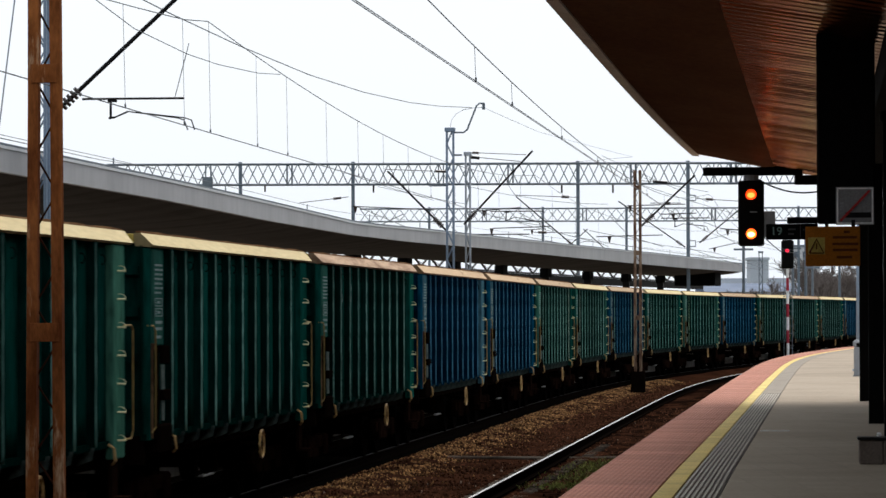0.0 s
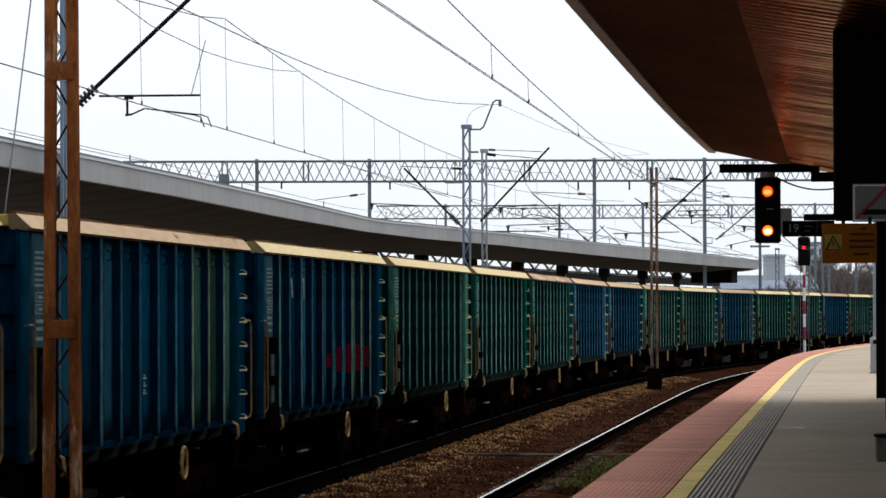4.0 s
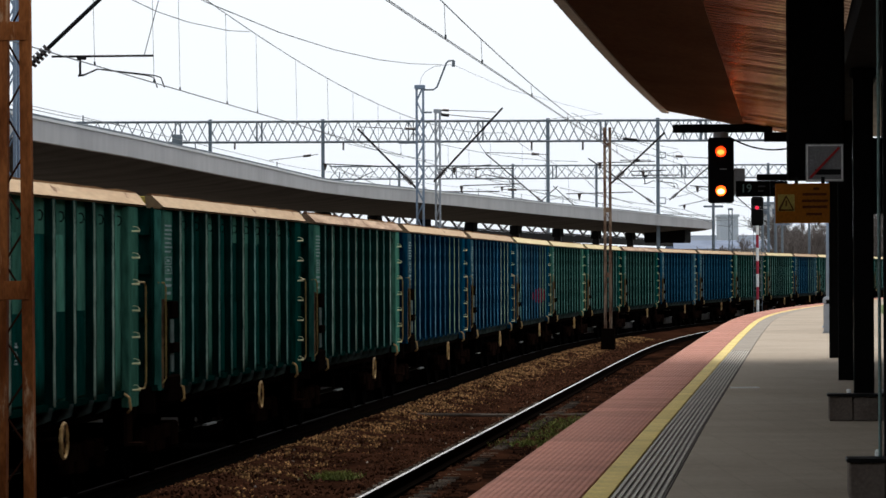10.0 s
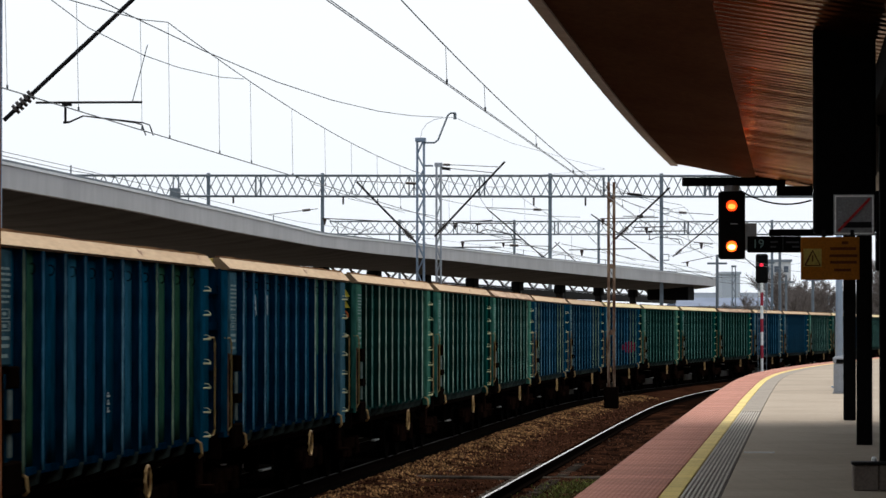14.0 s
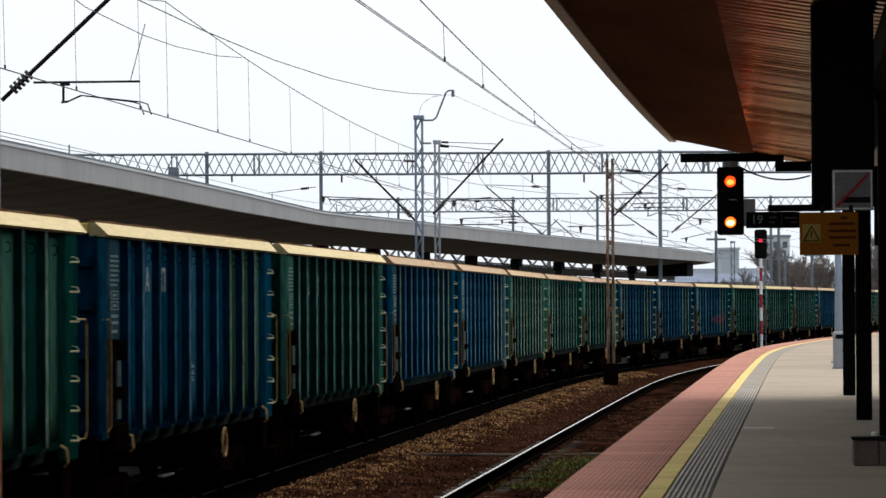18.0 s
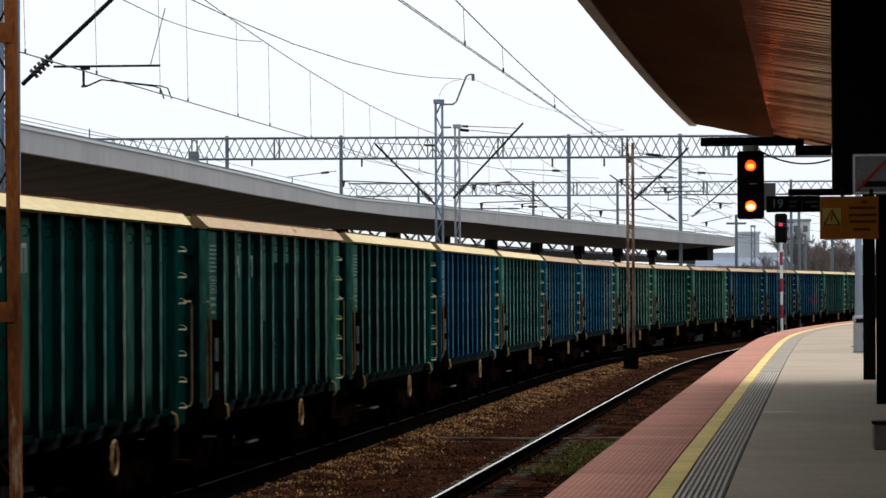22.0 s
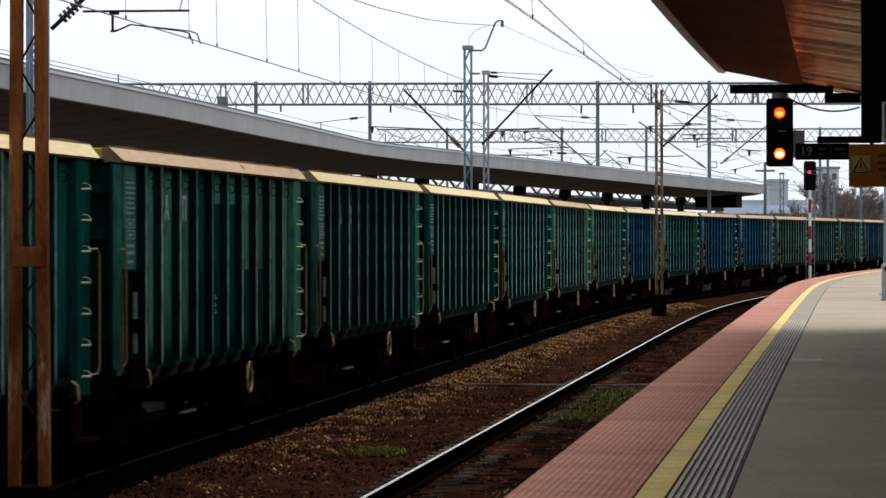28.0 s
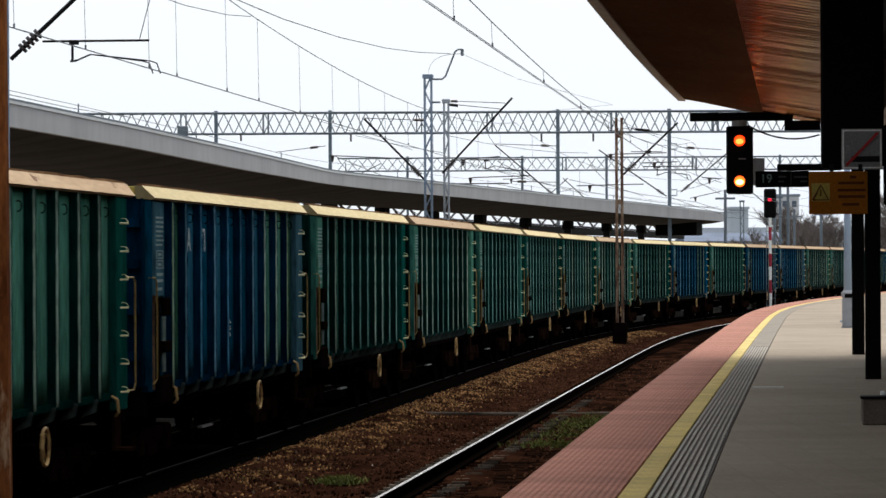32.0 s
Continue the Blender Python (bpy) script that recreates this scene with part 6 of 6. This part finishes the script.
            part("spray_paint", shared(("spray", k), lambda bm: spray(bm, half, after), M["graffiti"]), None, t, "crimson spray paint", m=at)
            part("spray_paint", shared(("spray_flank", k), lambda bm: spray_flank(bm, half), M["graffiti"]), None, t, "crimson spray paint", m=at)
            part("spray_outline", shared(("spray_outline", 0), spray_outline, M["spraywhite"]), None, t, "broken white spray outline", m=at)["kind"] = "stuff"
            if k < 9:
                part("spray_stripe", shared(("pale_stripe", 0), pale_stripe, M["pale"]), None, t, "pale green sprayed stripe", m=at)
    if n == -7:
        for k in (7, 8, 9):
            part("repaint_patch", shared(("repaint", "blue"), low_patch, M["blue"]), None, t, "darker repainted patch", m=Matrix.Translation((0, RIB_Y[k], 0)))
    if n in (-16, -12, -5, 9, -6):
        for k in (3, 4, 6, 7):
            part("repaint_patch", shared(("repaint", 0), low_patch, M["deep"]), None, t, "darker repainted patch", m=Matrix.Translation((0, RIB_Y[k], 0)))
        for k in (4, 5, 6):
            part("faded_patch", shared(("faded", 0), top_patch, M["pale"]), None, t, "faded paint below the top chord", m=Matrix.Translation((0, RIB_Y[k], 0)))
    if n == -6:
        for z in (2.83, 2.65):
            part("warning_sticker", shared(("warning", 0), warning_marks, M["warnyellow"]), None, t, "yellow warning triangle", m=Matrix.Translation((0, -HALF + 0.06, z)))
        part("warning_sticker", shared(("warning_disc", 0), warning_disc, M["warnred"]), None, t, "orange ring-shaped sticker", m=Matrix.Translation((0, -HALF + 0.06, 0)))
    return t


def train_at(t):
    """How far the front of wagon 0 has gone along the far track."""
    return 59.04 + 8.8019 * t - 0.010665 * t * t - 0.0000447 * t ** 3


def wagon_pose(n, t):
    c = train_at(t) + 14.04 * n - 7.02
    ax, ay = far_point(c - 4.5)
    bx, by = far_point(c + 4.5)
    return pose((ax + bx) / 2, (ay + by) / 2, 0, 0, 0, -math.degrees(math.atan2(bx - ax, by - ay)))


train = {n: wagon(n) for n in range(-21, 17)}

# ---- plants, buildings and distance ----
def tuft(s, o, n, spread, seed):
    rnd = random.Random(seed)
    verts, faces = [], []
    for _ in range(n):
        x, y = rnd.gauss(0, min(0.28, spread * 0.6)), rnd.gauss(0, spread)
        h = rnd.uniform(0.03, 0.10)
        a = rnd.uniform(0, 6.28)
        w = rnd.uniform(0.008, 0.016)
        lx, ly = rnd.uniform(-0.09, 0.09), rnd.uniform(-0.09, 0.09)
        k = len(verts)
        verts += [(x - w * math.cos(a), y - w * math.sin(a), 0), (x + w * math.cos(a), y + w * math.sin(a), 0),
                  (x + lx * 0.5 + w * 0.7 * math.cos(a), y + ly * 0.5 + w * 0.7 * math.sin(a), h * 0.6), (x + lx, y + ly, h)]
        faces += [(k, k + 1, k + 2), (k, k + 2, k + 3)]
    ob = new("grass_tuft", raw_mesh("grass_tuft", verts, faces, M["grass"]))
    ob.matrix_basis = on_line(s, o, -0.22)
    tagged(ob, "small green grass tuft in the ballast", "grass", kind="stuff")


tuft(54.3, 0.05, 700, 0.5, 1)
tuft(57.5, 0.15, 500, 1.0, 2)
tuft(61.5, 0.25, 1300, 1.4, 5)
tuft(45.6, -1.80, 800, 0.18, 3)
tuft(37.0, 0.5, 150, 0.8, 4)


def bare_tree(x, y, height, seed, label):
    rnd = random.Random(seed)
    t = thing("bare_tree", label, "tree", "bare trees beyond the yard", m=pose(x, y, -0.95))
    bm = bmesh.new()
    verts, faces = [], []

    def twig(a, b, w):
        d = (b - a)
        side = d.cross(Vector((rnd.uniform(-1, 1), rnd.uniform(-1, 1), 0.3))).normalized() * w
        up = d.cross(side).normalized() * w
        k = len(verts)
        verts.extend([a + side, a - side * 0.5 + up, a - side * 0.5 - up, b])
        faces.extend([(k, k + 1, k + 3), (k + 1, k + 2, k + 3), (k + 2, k, k + 3)])

    def limb(a, d, length, r, depth):
        b = a + d * length
        if depth <= 1:
            tube(bm, a, b, r, 6, r * 0.6)
        else:
            twig(a, b, r)
        if depth == 5:
            return
        for _ in range(4 if depth < 3 else 5):
            nd = (d + Vector((rnd.uniform(-0.8, 0.8), rnd.uniform(-0.8, 0.8), rnd.uniform(-0.1, 0.55)))).normalized()
            limb(a + (b - a) * rnd.uniform(0.45, 1.0), nd, length * rnd.uniform(0.5, 0.75), r * 0.62, depth + 1)

    limb(Vector((0, 0, 0)), Vector((rnd.uniform(-0.06, 0.06), 0, 1)).normalized(), height * 0.38, height * 0.02, 0)
    part("trunk", bm, M["bark"], t)
    ob = new("crown", raw_mesh("crown", verts, faces, M["twig"]))
    ob.parent = t


for k in range(15):
    bare_tree(30.6 + 0.95 * k + (k % 2) * 0.4, 352 + (k * 29 % 50), 5.9 + (k * 5 % 4) * 0.5 + 0.13 * k, 90 + k, "leafless grey-brown tree beyond the railway yard")
for k in range(26):
    u = k / 25
    bare_tree(37 + 26 * u + (k % 3) * 1.3, 340 + (k * 37 % 80), 8.6 + (k * 7 % 5) * 0.8 + 1.2 * u, 40 + k, "leafless grey-brown tree beyond the railway yard")


def house(name, x, y, w, d, h, roof, wall, roofmat, label, cols, rows_, gable=True, turn=0.0, pane=None):
    t = thing(name, label, "building", m=pose(x, y, -0.95, 0, 0, turn))
    bm = bmesh.new()
    box(bm, -w / 2, w / 2, -d / 2, d / 2, 0, h)
    part("wall", bm, wall, t)
    bm = bmesh.new()
    if gable:
        a = [bm.verts.new(v) for v in ((-w / 2 - 0.4, -d / 2 - 0.4, h), (w / 2 + 0.4, -d / 2 - 0.4, h), (w / 2 + 0.4, d / 2 + 0.4, h), (-w / 2 - 0.4, d / 2 + 0.4, h), (-w / 2 - 0.4, 0, h + roof), (w / 2 + 0.4, 0, h + roof))]
        for f in ((0, 1, 5, 4), (2, 3, 4, 5), (0, 4, 3), (1, 2, 5), (0, 3, 2, 1)):
            bm.faces.new([a[i] for i in f])
    else:
        box(bm, -w / 2 - 0.2, w / 2 + 0.2, -d / 2 - 0.2, d / 2 + 0.2, h, h + roof)
    part("roof", bm, roofmat, t)
    for i in range(cols):
        for j in range(rows_):
            cx = -w / 2 + (i + 0.5) * w / cols
            cz = (j + 0.5) * h / rows_ + 0.2
            ww, hh = min(1.2, w / cols * 0.5), min(1.4, h / rows_ * 0.36)
            bm = bmesh.new()
            for x0, x1, z0, z1 in ((cx - ww / 2 - 0.08, cx + ww / 2 + 0.08, cz + hh / 2, cz + hh / 2 + 0.08), (cx - ww / 2 - 0.08, cx + ww / 2 + 0.08, cz - hh / 2 - 0.1, cz - hh / 2), (cx - ww / 2 - 0.08, cx - ww / 2, cz - hh / 2, cz + hh / 2), (cx + ww / 2, cx + ww / 2 + 0.08, cz - hh / 2, cz + hh / 2)):
                box(bm, x0, x1, -d / 2 - 0.1, -d / 2 - 0.004, z0, z1)
            win = part("window", bm, M["wallwhite"], t)
            bm = bmesh.new()
            box(bm, cx - ww / 2, cx + ww / 2, -d / 2 - 0.04, -d / 2 - 0.006, cz - hh / 2, cz + hh / 2)
            part("pane", bm, M[pane or "glass"], win)
    return t


house("depot_hall", 61.0, 700, 15.0, 30, 8.0, 1.7, M["hazewall"], M["hazeroof"], "hazy blue-grey depot hall with a pitched roof beyond the yard", 0, 0)
house("depot_shed", 37.4, 430, 12.4, 16, 5.65, 1.0, M["wallwhite"], M["roofblue"], "long low white shed with a blue pitched roof", 0, 0)
house("heating_block", 55.6, 640, 3.0, 8, 12.2, 0.4, M["wallgrey"], M["wallgrey"], "narrow white block beside the depot hall", 0, 0, gable=False)
house("office_block", 61.2, 620, 4.6, 8, 13.9, 0.4, M["wallwhite"], M["roofgrey"], "white flat-roofed block in the distance", 3, 5, gable=False, pane="hazeroof")
house("apartment_block", 84, 640, 30, 14, 8, 0.6, M["wallgrey"], M["roofgrey"], "grey apartment block in the haze", 10, 3, gable=False, pane="hazeroof")
hut = house("brick_hut", 0, 0, 3.6, 3.0, 1.95, 0.22, M["brick"], M["wallwhite"], "low red brick platform hut with a white flat roof", 5, 1, gable=False)
hut.matrix_basis = on_line(193, 5.2, DECK)


def yard_pole(x, y, h, r=0.1):
    t = thing("yard_pole", "slim grey pole in the railway yard", "pole", "yard poles", m=pose(x, y, -0.95))
    bm = bmesh.new()
    tube(bm, (0, 0, 0), (0, 0, h), r, 8, r * 0.7)
    part("shaft", bm, M["galvdark"], t)
    bm = bmesh.new()
    box(bm, -0.5, 0.5, -0.06, 0.06, h - 0.5, h - 0.4)
    part("crossarm", bm, M["galvdark"], t)


for x, y, h in ((20.5, 205, 8.2), (22.0, 228, 7.6), (24.4, 240, 6.6), (28.5, 262, 7.0), (31.5, 290, 7.5), (35.5, 300, 7.0), (42, 320, 8), (38.5, 230, 8.5), (16.3, 195, 7.0)):
    yard_pole(x, y, h)


def lamp_post(x, y, h):
    t = thing("yard_lamp", "pale grey lamp post behind the platform", "lamp post", m=pose(x, y, -0.95))
    bm = bmesh.new()
    tube(bm, (0, 0, 0), (0, 0, h), 0.12, 10, 0.07)
    part("shaft", bm, M["bluepole"], t)


lamp_post(24.2, 182, 8)
yard_mast = lattice_mast("yard_mast", "slim grey lattice mast in the railway yard", 0, 0, 6.4, 0.22, M["galvdark"], -0.95, 0.5)
yard_mast.matrix_basis = pose(22.0, 250, 0)

# ---- repeated pieces of the tracks and the platform ----
for centre, dz, tr in ((NEAR, 0.0, near_track), (FAR, FAR_Z, far_track)):
    for k in range(220):
        s = -12 + 0.6 * k
        part("sleeper", sleeper_mesh, None, tr, m=on_line(s, centre, dz))
    for k in range(90 if centre == NEAR else 0):
        part("rail_clip", clip_mesh, None, tr, m=on_line(18 + 0.6 * k, centre, 0))
    ss = [120 + 0.6 * k for k in range(300)]
    verts, faces = [], []
    for s in ss:
        k = len(verts)
        m = on_line(s, centre, dz)
        verts += [m @ Vector((x, y, z)) for z in (-0.33, -0.178) for x, y in ((-1.25, -0.12), (1.25, -0.12), (1.25, 0.12), (-1.25, 0.12))]
        faces += [(k + 4, k + 5, k + 6, k + 7), (k, k + 1, k + 5, k + 4), (k + 2, k + 3, k + 7, k + 6), (k + 1, k + 2, k + 6, k + 5), (k + 3, k, k + 4, k + 7)]
    far_sleepers = new("distant_sleepers", raw_mesh("distant_sleepers", verts, faces, M["sleeper"]))
    far_sleepers.parent = tr
    far_sleepers["kind"] = "stuff"


def slab_data(name, w, length, mat, bevel=0.006):
    bm = bmesh.new()
    box(bm, 0, w, 0.004, length - 0.004, -0.06, 0.0, bevel=bevel)
    return data_of(bm, name, mat)


red_mesh = slab_data("edge_slab", 0.735, 0.8, M["redpaver"])
yellow_mesh = slab_data("yellow_stone", 0.174, 0.5, M["yellow"], 0.004)
for k in range(300):
    part("edge_slab", red_mesh, None, platform, m=on_deck(-4 + 0.8 * k, EDGE, DECK))
sweep("rear_edge_strip", [(EDGE, DECK - 0.06), (EDGE, DECK), (EDGE + 0.735, DECK), (EDGE + 0.735, DECK - 0.06)], -40, -4.02, 2, M["redpaver"], parent=platform, away=drift)
for k in range(300):
    part("yellow_stone", yellow_mesh, None, platform, m=on_deck(-4 + 0.5 * k, 2.417, DECK))
sweep("yellow_line", [(2.417, DECK - 0.06), (2.417, DECK), (2.591, DECK), (2.591, DECK - 0.06)], 146.2, 240, 2, M["yellow"], parent=platform, away=drift)
sweep("rear_yellow_line", [(2.417, DECK - 0.06), (2.417, DECK), (2.591, DECK), (2.591, DECK - 0.06)], -40, -4.02, 2, M["yellow"], parent=platform, away=drift)
sweep("rear_guidance_strip", [(2.60, DECK - 0.06), (2.60, DECK), (2.958, DECK), (2.958, DECK - 0.06)], -40, -4.03, 2, M["greyplate"], parent=platform, away=drift)
bm = bmesh.new()
box(bm, 0, 0.354, 0.003, 0.347, -0.06, -0.006)
tact_mesh = data_of(bm, "guidance_plate", M["tactbase"])
bm = bmesh.new()
for j in range(8):
    box(bm, 0.012 + j * 0.0433, 0.012 + j * 0.0433 + 0.021, 0.004, 0.346, -0.006, 0.003)
ribs_mesh = data_of(bm, "guidance_ribs", M["tactile"])
for k in range(210):
    pl = part("guidance_plate", tact_mesh, None, platform, m=on_deck(-4.0 + 0.35 * k, 2.60, DECK))
    part("guidance_ribs", ribs_mesh, None, pl)


# ---- what moves ----
def motions():
    for n, ob in train.items():
        walk(ob, [(float(t), wagon_pose(n, t)) for t in range(0, 33)])


motions()
